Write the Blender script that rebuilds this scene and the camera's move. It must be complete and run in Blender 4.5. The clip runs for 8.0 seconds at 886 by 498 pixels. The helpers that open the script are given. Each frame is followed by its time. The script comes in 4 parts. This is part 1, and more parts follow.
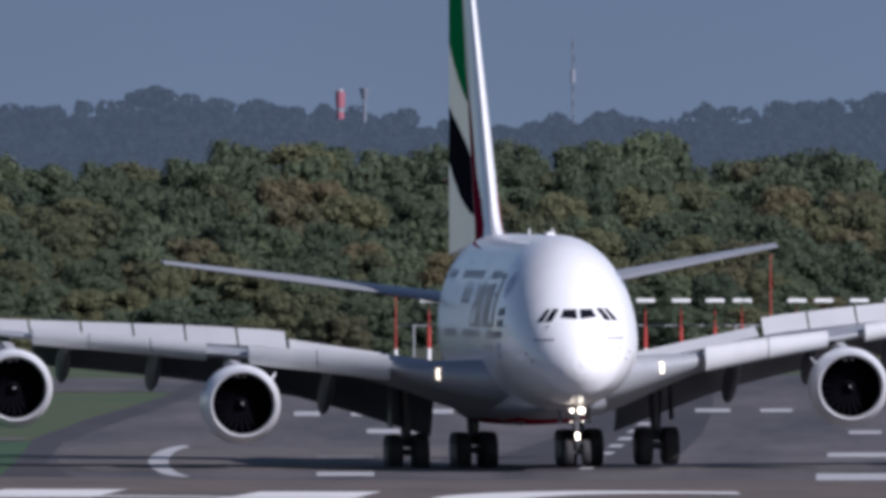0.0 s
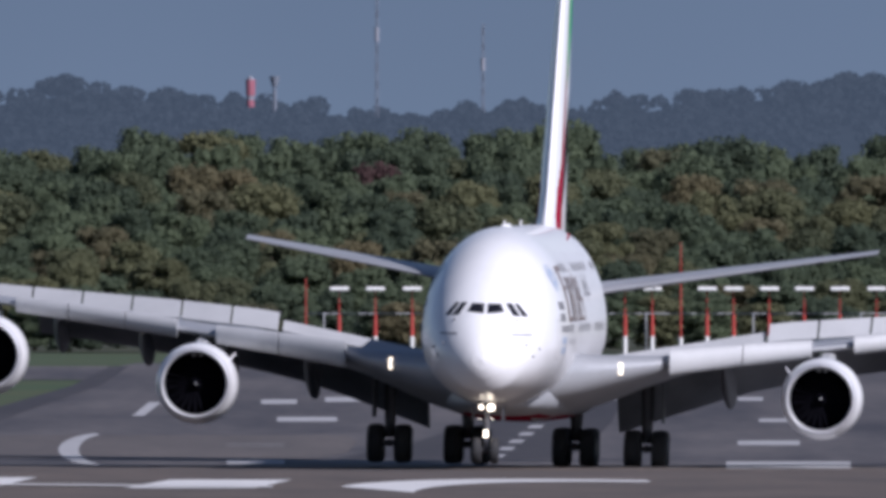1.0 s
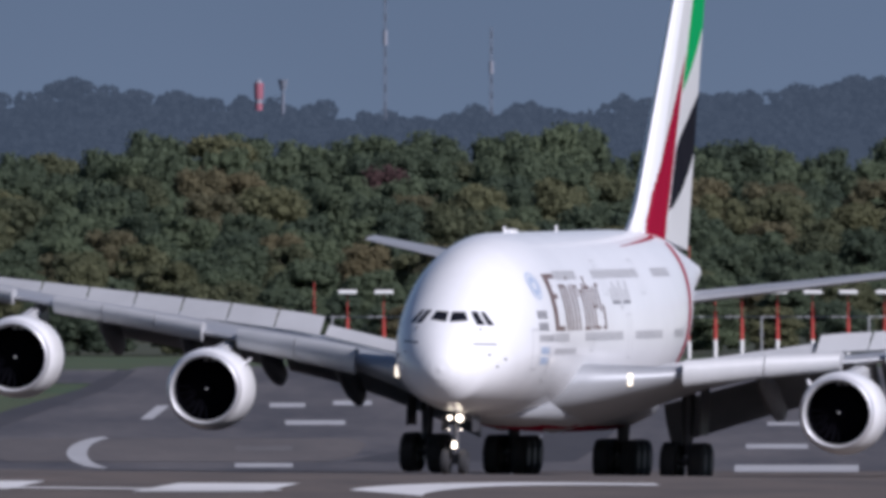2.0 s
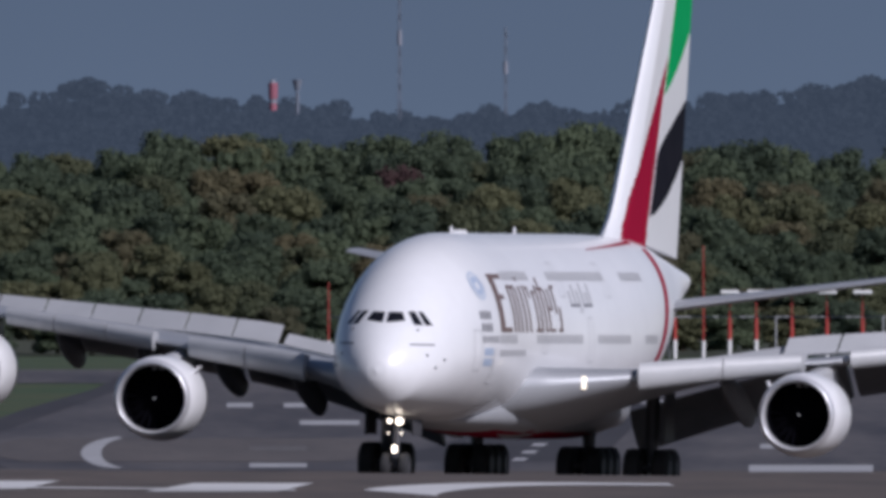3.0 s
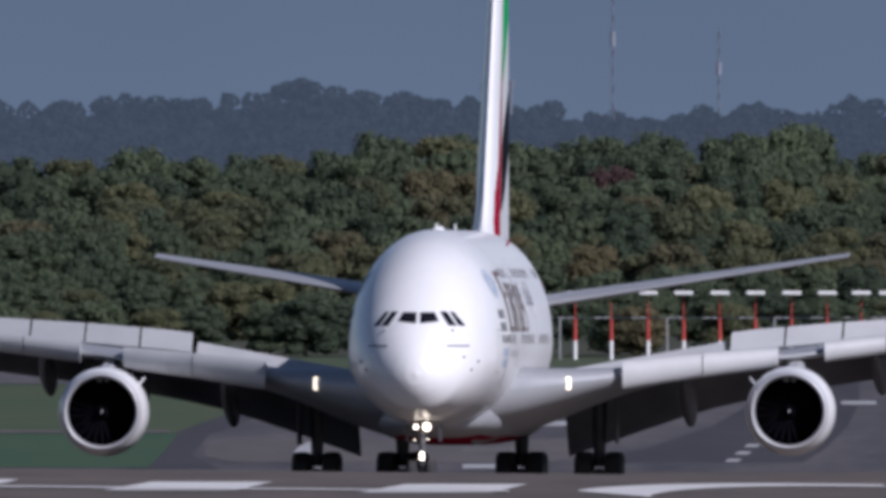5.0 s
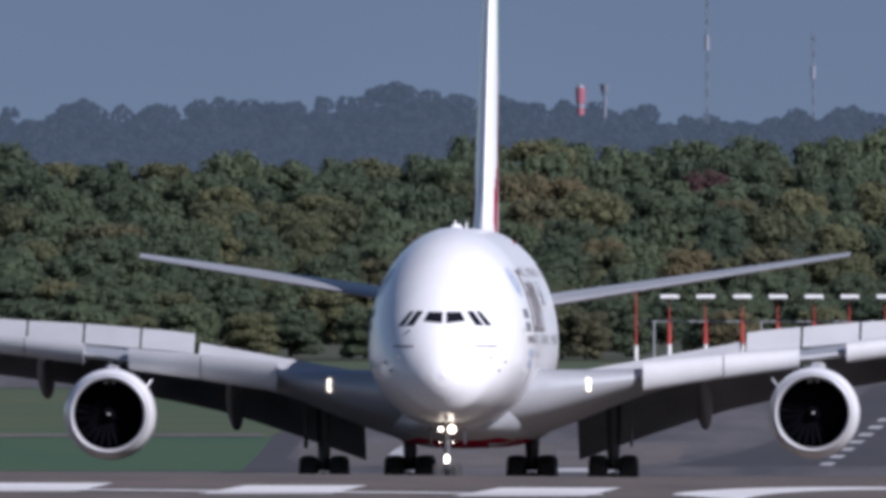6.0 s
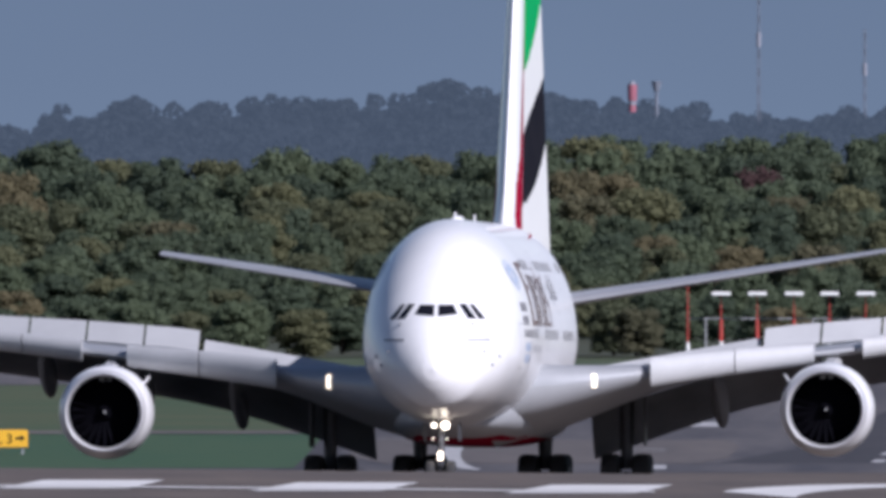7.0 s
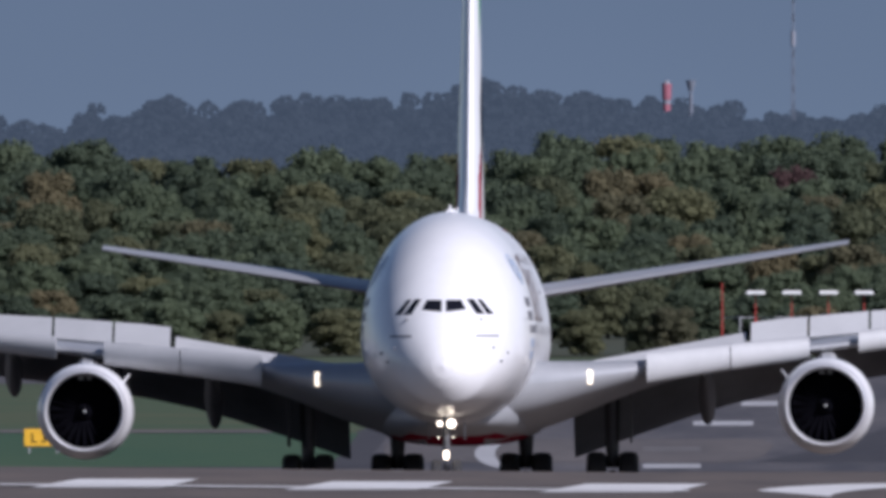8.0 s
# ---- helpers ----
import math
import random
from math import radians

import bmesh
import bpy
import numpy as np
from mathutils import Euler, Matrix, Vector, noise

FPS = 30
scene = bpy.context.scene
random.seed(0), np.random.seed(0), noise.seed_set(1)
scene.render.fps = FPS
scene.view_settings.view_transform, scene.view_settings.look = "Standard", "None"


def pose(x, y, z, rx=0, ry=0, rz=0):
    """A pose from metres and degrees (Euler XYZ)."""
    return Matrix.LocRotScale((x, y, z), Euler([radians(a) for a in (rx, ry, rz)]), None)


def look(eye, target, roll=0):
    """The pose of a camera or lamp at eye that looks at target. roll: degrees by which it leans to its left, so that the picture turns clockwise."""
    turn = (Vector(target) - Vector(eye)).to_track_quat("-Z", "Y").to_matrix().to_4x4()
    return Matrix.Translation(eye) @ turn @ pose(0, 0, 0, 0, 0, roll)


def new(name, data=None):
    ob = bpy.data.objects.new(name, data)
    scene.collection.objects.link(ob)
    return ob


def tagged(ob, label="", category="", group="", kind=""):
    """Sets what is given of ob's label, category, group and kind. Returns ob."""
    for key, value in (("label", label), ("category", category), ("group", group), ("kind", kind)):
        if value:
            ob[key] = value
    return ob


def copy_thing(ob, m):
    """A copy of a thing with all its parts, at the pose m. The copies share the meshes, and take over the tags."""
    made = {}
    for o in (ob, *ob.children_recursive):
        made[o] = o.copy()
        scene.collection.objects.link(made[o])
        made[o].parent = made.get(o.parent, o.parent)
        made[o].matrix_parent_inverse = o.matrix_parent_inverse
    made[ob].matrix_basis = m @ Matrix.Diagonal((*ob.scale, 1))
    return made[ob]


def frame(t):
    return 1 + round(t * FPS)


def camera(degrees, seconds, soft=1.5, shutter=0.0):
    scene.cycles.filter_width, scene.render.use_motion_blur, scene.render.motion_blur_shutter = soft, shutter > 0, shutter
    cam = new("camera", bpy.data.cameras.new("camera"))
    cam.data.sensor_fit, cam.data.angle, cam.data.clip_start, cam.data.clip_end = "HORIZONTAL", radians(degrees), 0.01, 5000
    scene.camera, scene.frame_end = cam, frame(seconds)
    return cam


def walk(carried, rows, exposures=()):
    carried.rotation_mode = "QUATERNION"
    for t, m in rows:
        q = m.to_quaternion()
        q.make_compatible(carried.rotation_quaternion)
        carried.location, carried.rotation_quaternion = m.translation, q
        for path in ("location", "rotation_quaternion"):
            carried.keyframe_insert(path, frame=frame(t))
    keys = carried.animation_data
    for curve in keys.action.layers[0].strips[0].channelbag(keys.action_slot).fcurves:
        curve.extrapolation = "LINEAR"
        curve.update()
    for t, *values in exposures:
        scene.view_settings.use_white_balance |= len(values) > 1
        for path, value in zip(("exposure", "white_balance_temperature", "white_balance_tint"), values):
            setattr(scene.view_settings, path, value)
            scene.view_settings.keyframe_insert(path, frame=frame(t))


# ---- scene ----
cam = camera(0.8984, 8.0, soft=4.2)
F = 100000.0                     # the lens: units of angle across one radian
HORIZON = 440.0                  # the eye's level below the radio tower's mark
EYE = 8.0                        # height of the eye above the datum

# seconds, pan and tilt of the camera on its tripod, from the radio tower
AIM = [(0.0, 602.3, 178.5), (0.5, 565.6, 158.7), (1.0, 443.3, 157.3), (1.5, 452.3, 163.3), (3.0, 483.3, 163.3),
       (3.5, 551.6, 170.3), (4.0, 674.5, 170.3), (4.5, 770.6, 163.3), (6.0, 1027.5, 171.5), (6.5, 1086.0, 172.3),
       (7.0, 1119.0, 166.3), (7.5, 1147.0, 169.0), (8.0, 1180.0, 164.5)]


def aim(tx, ty):
    a, b = (784 - tx) / F, (ty - 1) / F
    return look((0, 0, EYE), (1000 * math.sin(a), 1000 * math.cos(a), EYE + 1000 * b))


walk(cam, [(t, aim(x, y)) for t, x, y in AIM],
     exposures=[(0.0, 0.08, 5800, 20), (1.5, 0.05, 5800, 20), (3.0, -0.44, 5800, 20), (3.5, -0.42, 5800, 20), (4.5, -0.35, 5800, 20), (6.0, 0.15, 5800, 20),
                (7.0, 0.2, 5800, 20), (8.0, 0.0, 5800, 20)])

# ------------------------------------------------------------ light
SUN_AZ, SUN_EL = 44.0, 32.0      # degrees to the right behind the camera, and up
world = bpy.data.worlds.new("world")
scene.world = world
world.use_nodes = True
wn = world.node_tree
sky = wn.nodes.new("ShaderNodeTexSky")
sky.sky_type, sky.sun_disc = "NISHITA", False
sky.sun_elevation = radians(SUN_EL)
sky.air_density, sky.dust_density = 0.8, 0.3
sky.sun_rotation = radians(180 - SUN_AZ)
wn.links.new(sky.outputs[0], wn.nodes["Background"].inputs[0])
wn.nodes["Background"].inputs[1].default_value = 0.052
sun_data = bpy.data.lights.new("sun", "SUN")
sun_data.energy, sun_data.angle, sun_data.color = 5.0, radians(0.6), (1.0, 0.95, 0.88)
sun = new("sun", sun_data)
sa, se = radians(SUN_AZ), radians(SUN_EL)
sun.matrix_world = look((math.sin(sa) * math.cos(se) * 100, -math.cos(sa) * math.cos(se) * 100, math.sin(se) * 100), (0, 0, 0))


# ------------------------------------------------------------ materials
def material(name, color, rough=0.5, metal=0.0, tone=None, scale=1.0, amount=0.5, bump=0.0, bump_scale=20.0, per_object=0.0,
             coat=0.0, spec=0.5, emit=None, strength=0.0, detail=4.0, stretch=None, island=0.0):
    m = bpy.data.materials.new(name)
    m.use_nodes = True
    nt = m.node_tree
    bs = nt.nodes["Principled BSDF"]
    bs.inputs["Roughness"].default_value = rough
    bs.inputs["Metallic"].default_value = metal
    bs.inputs["Coat Weight"].default_value = coat
    bs.inputs["Specular IOR Level"].default_value = spec
    if emit:
        bs.inputs["Emission Color"].default_value = (*emit, 1)
        bs.inputs["Emission Strength"].default_value = strength
    tc = nt.nodes.new("ShaderNodeTexCoord")
    mp = nt.nodes.new("ShaderNodeMapping")
    nt.links.new(tc.outputs["Object"], mp.inputs[0])
    if stretch:
        mp.inputs["Scale"].default_value = stretch
    mix = nt.nodes.new("ShaderNodeMix")
    mix.data_type = "RGBA"
    mix.inputs["A"].default_value = (*color, 1)
    mix.inputs["B"].default_value = (*(tone or [c * 0.75 for c in color]), 1)
    na = nt.nodes.new("ShaderNodeTexNoise")
    na.inputs["Scale"].default_value, na.inputs["Detail"].default_value = scale, detail
    nb = nt.nodes.new("ShaderNodeTexNoise")
    nb.inputs["Scale"].default_value, nb.inputs["Detail"].default_value = scale * 7.3, 3.0
    add = nt.nodes.new("ShaderNodeMath")
    add.operation = "MULTIPLY_ADD"
    nt.links.new(mp.outputs[0], na.inputs["Vector"])
    nt.links.new(mp.outputs[0], nb.inputs["Vector"])
    nt.links.new(nb.outputs["Fac"], add.inputs[0])
    add.inputs[1].default_value = 0.45
    nt.links.new(na.outputs["Fac"], add.inputs[2])
    ramp = nt.nodes.new("ShaderNodeMapRange")
    ramp.inputs[1].default_value, ramp.inputs[2].default_value = 0.5, 0.95
    ramp.inputs[4].default_value = amount
    nt.links.new(add.outputs[0], ramp.inputs[0])
    fac = ramp.outputs[0]
    if per_object or island:
        if per_object:
            info = nt.nodes.new("ShaderNodeObjectInfo")
            out = info.outputs["Random"]
        else:
            info = nt.nodes.new("ShaderNodeNewGeometry")
            out = info.outputs["Random Per Island"]
        sm = nt.nodes.new("ShaderNodeMath")
        sm.operation = "MULTIPLY_ADD"
        nt.links.new(out, sm.inputs[0])
        sm.inputs[1].default_value = per_object or island
        nt.links.new(fac, sm.inputs[2])
        fac = sm.outputs[0]
    nt.links.new(fac, mix.inputs["Factor"])
    nt.links.new(mix.outputs["Result"], bs.inputs["Base Color"])
    if bump:
        bn = nt.nodes.new("ShaderNodeTexNoise")
        bn.inputs["Scale"].default_value, bn.inputs["Detail"].default_value = bump_scale, 4.0
        bp = nt.nodes.new("ShaderNodeBump")
        bp.inputs["Strength"].default_value = bump
        nt.links.new(mp.outputs[0], bn.inputs["Vector"])
        nt.links.new(bn.outputs["Fac"], bp.inputs["Height"])
        nt.links.new(bp.outputs[0], bs.inputs["Normal"])
    return m


WHITE = material("white_paint", (0.82, 0.82, 0.83), 0.32, tone=(0.72, 0.72, 0.73), scale=0.35, amount=0.5, coat=0.3)
GREY = material("wing_grey", (0.40, 0.41, 0.43), 0.42, tone=(0.33, 0.34, 0.36), scale=0.5, amount=0.6, metal=0.3)
SLAT = material("slat_grey", (0.46, 0.465, 0.475), 0.40, tone=(0.38, 0.385, 0.395), scale=0.6, amount=0.6)
# wing grey darkened: the shadow under the wing is put into this colour
SHADE_GREY = material("flap_shade_grey", (0.20, 0.205, 0.22), 0.55, tone=(0.14, 0.14, 0.155), scale=0.7, amount=0.7)
RED = material("flag_red", (0.27, 0.010, 0.034), 0.42, tone=(0.24, 0.012, 0.032), scale=0.5, spec=0.0)
GREEN = material("flag_green", (0.01, 0.30, 0.09), 0.42, tone=(0.01, 0.25, 0.08), scale=0.5, spec=0.0)
BLACK = material("flag_black", (0.012, 0.013, 0.018), 0.42, tone=(0.02, 0.02, 0.025), scale=0.5, spec=0.0)
LETTER = material("letter_brown", (0.16, 0.10, 0.085), 0.4, tone=(0.12, 0.08, 0.07), scale=1.0)
PALEMARK = material("pale_blue_mark", (0.36, 0.44, 0.58), 0.4, tone=(0.5, 0.56, 0.66), scale=2.0)
CABIN = material("cabin_window", (0.42, 0.42, 0.43), 0.4, tone=(0.5, 0.5, 0.51), scale=2.0)
GLASS = material("cockpit_glass", (0.008, 0.008, 0.012), 0.08, tone=(0.015, 0.015, 0.02), scale=2.0)
CHROME = material("bare_metal_lip", (0.70, 0.70, 0.72), 0.42, metal=0.55, tone=(0.65, 0.65, 0.68), scale=1.5)
# near-black, so the shade inside the inlet lies in the colour itself
FAN_SHADE = material("fan_shade_dark", (0.0035, 0.0035, 0.0055), 0.9, tone=(0.005, 0.005, 0.007), scale=3.0, spec=0.02)
RUBBER = material("rubber", (0.024, 0.024, 0.027), 0.8, tone=(0.03, 0.03, 0.03), scale=3.0)
DIMLAMP = material("root_lamp", (0.9, 0.85, 0.7), 0.3, emit=(1.0, 0.86, 0.62), strength=1.6)
STEEL = material("gear_steel", (0.075, 0.075, 0.085), 0.5, metal=0.2, tone=(0.045, 0.045, 0.05), scale=4.0)
LAMP = material("lit_lamp", (0.9, 0.85, 0.7), 0.3, emit=(1.0, 0.86, 0.62), strength=6.0)
SEAM = material("panel_seam", (0.22, 0.22, 0.24), 0.6, tone=(0.15, 0.15, 0.17), scale=3.0)


# ------------------------------------------------------------ mesh tools
def mesh_of(name, bm, mats, smooth=True):
    bmesh.ops.recalc_face_normals(bm, faces=bm.faces)
    me = bpy.data.meshes.new(name)
    bm.to_mesh(me)
    bm.free()
    for m in (mats if isinstance(mats, (list, tuple)) else [mats]):
        me.materials.append(m)
    if smooth:
        me.shade_smooth()
        me.set_sharp_from_angle(angle=radians(38))
    return me


def part(name, bm, mats, parent=None, label="", smooth=True):
    ob = new(name, mesh_of(name, bm, mats, smooth))
    ob.parent = parent
    return tagged(ob, label)


def thing(name, label, category, group="", at=None, kind=""):
    ob = new(name)
    if at is not None:
        ob.matrix_world = at
    return tagged(ob, label, category, group, kind)


def strip(rings, closed=True, caps=True, bm=None):
    """Joins rings of points by quads."""
    bm = bm or bmesh.new()
    vs = [[bm.verts.new(p) for p in r] for r in rings]
    n = len(rings[0])
    for a, b in zip(vs, vs[1:]):
        for i in range(n if closed else n - 1):
            j = (i + 1) % n
            bm.faces.new((a[i], a[j], b[j], b[i]))
    if caps and closed:
        bm.faces.new(vs[0][::-1])
        bm.faces.new(vs[-1])
    return bm


def box(x0, x1, y0, y1, z0, z1, bevel=0.0, bm=None):
    b = bmesh.new()
    bmesh.ops.create_cube(b, size=1.0)
    for v in b.verts:
        v.co = ((x0 + x1) / 2 + v.co.x * (x1 - x0), (y0 + y1) / 2 + v.co.y * (y1 - y0), (z0 + z1) / 2 + v.co.z * (z1 - z0))
    if bevel:
        bmesh.ops.bevel(b, geom=b.edges, offset=bevel, segments=2, affect="EDGES")
    return join(bm, b)


def join(bm, b):
    if bm is None:
        return b
    tmp = bpy.data.meshes.new("tmp")
    b.to_mesh(tmp)
    b.free()
    bm.from_mesh(tmp)
    bpy.data.meshes.remove(tmp)
    return bm


def rod(p, q, r0, r1=None, n=12, bm=None):
    p, q = Vector(p), Vector(q)
    r1 = r0 if r1 is None else r1
    t = (q - p).to_track_quat("Z", "Y").to_matrix()
    rings = [[c + t @ Vector((r * math.cos(a), r * math.sin(a), 0)) for a in [2 * math.pi * i / n for i in range(n)]]
             for c, r in ((p, r0), (q, r1))]
    return strip(rings, bm=bm)


def lathe(profile, n=48, axis="y", bm=None, caps=False):
    """profile: (along, radius) pairs turned round the y axis (or x)."""
    rings = []
    for a, r in profile:
        if axis == "y":
            rings.append([(r * math.cos(k), a, r * math.sin(k)) for k in [2 * math.pi * i / n for i in range(n)]])
        else:
            rings.append([(a, r * math.cos(k), r * math.sin(k)) for k in [2 * math.pi * i / n for i in range(n)]])
    return strip(rings, caps=caps, bm=bm)


# ------------------------------------------------------------ ground
PROFILE = [(-400, -1.75), (0, -1.62), (500, -1.62), (560, -1.557), (600, -1.45), (625, -1.465), (700, -1.85), (1000, -3.3), (1500, -5.2), (2000, -6.0),
           (2273, -6.4), (2392, -6.62), (2475, -6.8), (2571, -6.78), (2620, -6.6), (2650, -6.48), (2720, -6.33)]


def far_v(d):
    """Angle below the tower's mark at which the far slope shows."""
    if d < 3300:
        return 664 - (d - 2762) * 0.33457
    if d < 3600:
        return 484 - (d - 3300) / 300 * 18
    return 466 - (d - 3600) / 1000 * 216


def ground_z(d, x=0.0):
    if d >= 2762:
        dd = min(d, 4600)
        return EYE - (far_v(dd) - HORIZON) / F * dd
    ds = [p[0] for p in PROFILE] + [2762]
    zs = [p[1] for p in PROFILE] + [-(664 - HORIZON) / F * 2762]
    tilt = float(np.interp(d, [0, 450, 1000, 2000], [0, 0.0095, 0.0095, 0])) * max(-40.0, min(40.0, x))
    return EYE + float(np.interp(d, ds, zs)) - tilt


def far_d(v):
    return 2762 + (664 - v) / 0.33457


def spot(u, v, lift=0.0):
    """The place on the far slope that shows u to the right of and v below the tower's mark."""
    d = far_d(v)
    return Vector((u * d / F, d, ground_z(d) + lift))


def near_spot(u, v, lift=0.0):
    """The same on the slope before the crest."""
    lo, hi = 520.0, 603.0
    for _ in range(40):
        mid = (lo + hi) / 2
        if (EYE - ground_z(mid, u * mid / F)) / mid * F + HORIZON > v:
            lo = mid
        else:
            hi = mid
    return Vector((u * lo / F, lo, ground_z(lo, u * lo / F) + lift))


ASPHALT = material("asphalt", (0.044, 0.041, 0.046), 0.7, tone=(0.128, 0.114, 0.110), scale=0.16, amount=0.9, stretch=(1, 0.07, 1))
OLD_ASPHALT = material("weathered_asphalt", (0.125, 0.098, 0.080), 0.8, tone=(0.068, 0.055, 0.048), scale=0.8, amount=0.9, stretch=(1, 0.12, 1))
GRASS = material("grass", (0.026, 0.062, 0.020), 0.9, tone=(0.070, 0.072, 0.028), scale=0.06, amount=0.9, bump=0.4, bump_scale=3.0)
PAD = material("concrete_pad", (0.125, 0.108, 0.100), 0.8, tone=(0.075, 0.066, 0.064), scale=0.2, amount=0.9, stretch=(1, 0.07, 1))
DARK_ASPHALT = material("dark_asphalt", (0.030, 0.027, 0.031), 0.75, tone=(0.055, 0.05, 0.052), scale=0.2, amount=0.8, stretch=(1, 0.07, 1))
LUSH = material("lush_grass", (0.018, 0.062, 0.022), 0.9, tone=(0.035, 0.072, 0.026), scale=0.1, amount=0.9, stretch=(1, 0.1, 1))
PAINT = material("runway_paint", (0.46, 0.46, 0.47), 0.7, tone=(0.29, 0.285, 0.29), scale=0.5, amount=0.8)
# paler than PAINT, for the markings before the crest
NEAR_PAINT = material("near_runway_paint", (0.76, 0.75, 0.74), 0.7, tone=(0.50, 0.49, 0.48), scale=0.6, amount=0.75)
SOIL = material("woodland_floor", (0.035, 0.045, 0.02), 0.9, tone=(0.06, 0.05, 0.03), scale=0.1)


def ground_sheet():
    ds = [-400, -100, 0, 250, 500, 530, 560, 580, 590, 600, 605, 612, 625, 650, 700, 850, 1000, 1250, 1500, 1750, 2000, 2273, 2392, 2475, 2571, 2620, 2650, 2720, 2762]
    ds += list(range(2800, 3320, 40)) + [3400, 3500, 3600, 3750, 3900, 4050, 4200, 4350, 4500, 4600, 4950]
    xs = [-2500, -900, -300, -120, -60, -30, -10, 10, 30, 60, 120, 300, 900, 2500]
    bm = bmesh.new()
    strip([[(x, d, ground_z(d, x) - (0.15 if d < 2500 and abs(x) < 90 else 0)) for x in xs] for d in ds], closed=False, bm=bm)
    tagged(part("ground", bm, GRASS), "mown airfield grass rolling away to a wooded slope", "grass", kind="structure")


def patch(name, points, place, mat, lift, label, category, kind="structure", rows=10):
    """A thin sheet laid on the ground; points: left and right edges (u0, u1, v) from near to far."""
    rings = []
    vs = [p[2] for p in points]
    for i in range((len(points) - 1) * rows + 1):
        k = i / rows
        a = min(int(k), len(points) - 2)
        f = k - a
        u0, u1, v = [points[a][j] * (1 - f) + points[a + 1][j] * f for j in range(3)]
        rings.append([place(u0 + (u1 - u0) * j / 12, v, lift) for j in range(13)])
    bm = strip(rings, closed=False)
    return tagged(part(name, bm, mat, smooth=True), label, category, kind=kind)


ground_sheet()


def runway_surface():
    # near and hidden stretch, then the far slope with its turn-off to one side
    ds = [-50, 250, 500, 530, 560, 580, 590, 600, 605, 612, 625, 650, 700, 850, 1000, 1250, 1500, 1750, 2000, 2273, 2392, 2475, 2571, 2620, 2650, 2720, 2762]
    bm = strip([[(x, d, ground_z(d, x) + 0.012) for x in (-70, -50, -35, -20, -10, -6, 0, 6, 10, 20, 35, 50, 70)] for d in ds], closed=False)
    tagged(part("runway", bm, OLD_ASPHALT), "worn grey asphalt runway with tyre rubber marks", "runway", kind="structure")
    patch("apron", [(-1500, 2200, 676), (-560, 2200, 640), (-530, 2200, 600), (-420, 2200, 560), (-300, 2200, 525), (-235, 2200, 492), (-200, 2200, 486)],
          spot, ASPHALT, 0.02, "worn grey asphalt at the runway's far end", "runway")
    bm = strip([[(x, d, ground_z(d) + 0.06) for x in (-400, -100, -50, 0, 50, 100, 400)] for d in (3570, 3600, 3750, 3900, 4050, 4200, 4350, 4500, 4600, 4700)], closed=False)
    tagged(part("woodland_floor", bm, SOIL), "dark leaf-littered woodland floor", "ground", kind="structure")
    patch("pad", [(-440, 120, 655), (-500, 170, 645), (-500, 190, 625), (-440, 170, 614)], spot, PAD, 0.035, "pale taupe worn concrete pad in the asphalt", "pavement")
    patch("shoulder", [(-640, -470, 668), (-590, -520, 640), (-560, -490, 605), (-440, -370, 562), (-315, -265, 526), (-250, -215, 492)], spot, DARK_ASPHALT, 0.03,
          "darker asphalt shoulder bordering the grass", "pavement")
    patch("rubber_streak", [(150, 560, 655), (280, 600, 630), (400, 640, 590), (470, 660, 550), (520, 660, 510)], spot, DARK_ASPHALT, 0.028,
          "dark tyre-rubber streak along the runway's middle", "pavement")
    patch("grass_strip", [(-2500, -600, 664), (-2500, -575, 640), (-2500, -545, 604)], spot, LUSH, 0.045, "lush green mown grass strip", "grass")
    patch("service_path", [(-2500, -560, 603), (-2500, -560, 598)], spot, PAD, 0.05, "narrow pale service path through the grass", "path")
    patch("taxiway", [(-2500, -250, 516), (-2500, -230, 492)], spot, ASPHALT, 0.03, "grey asphalt taxiway between strips of grass", "taxiway")


runway_surface()


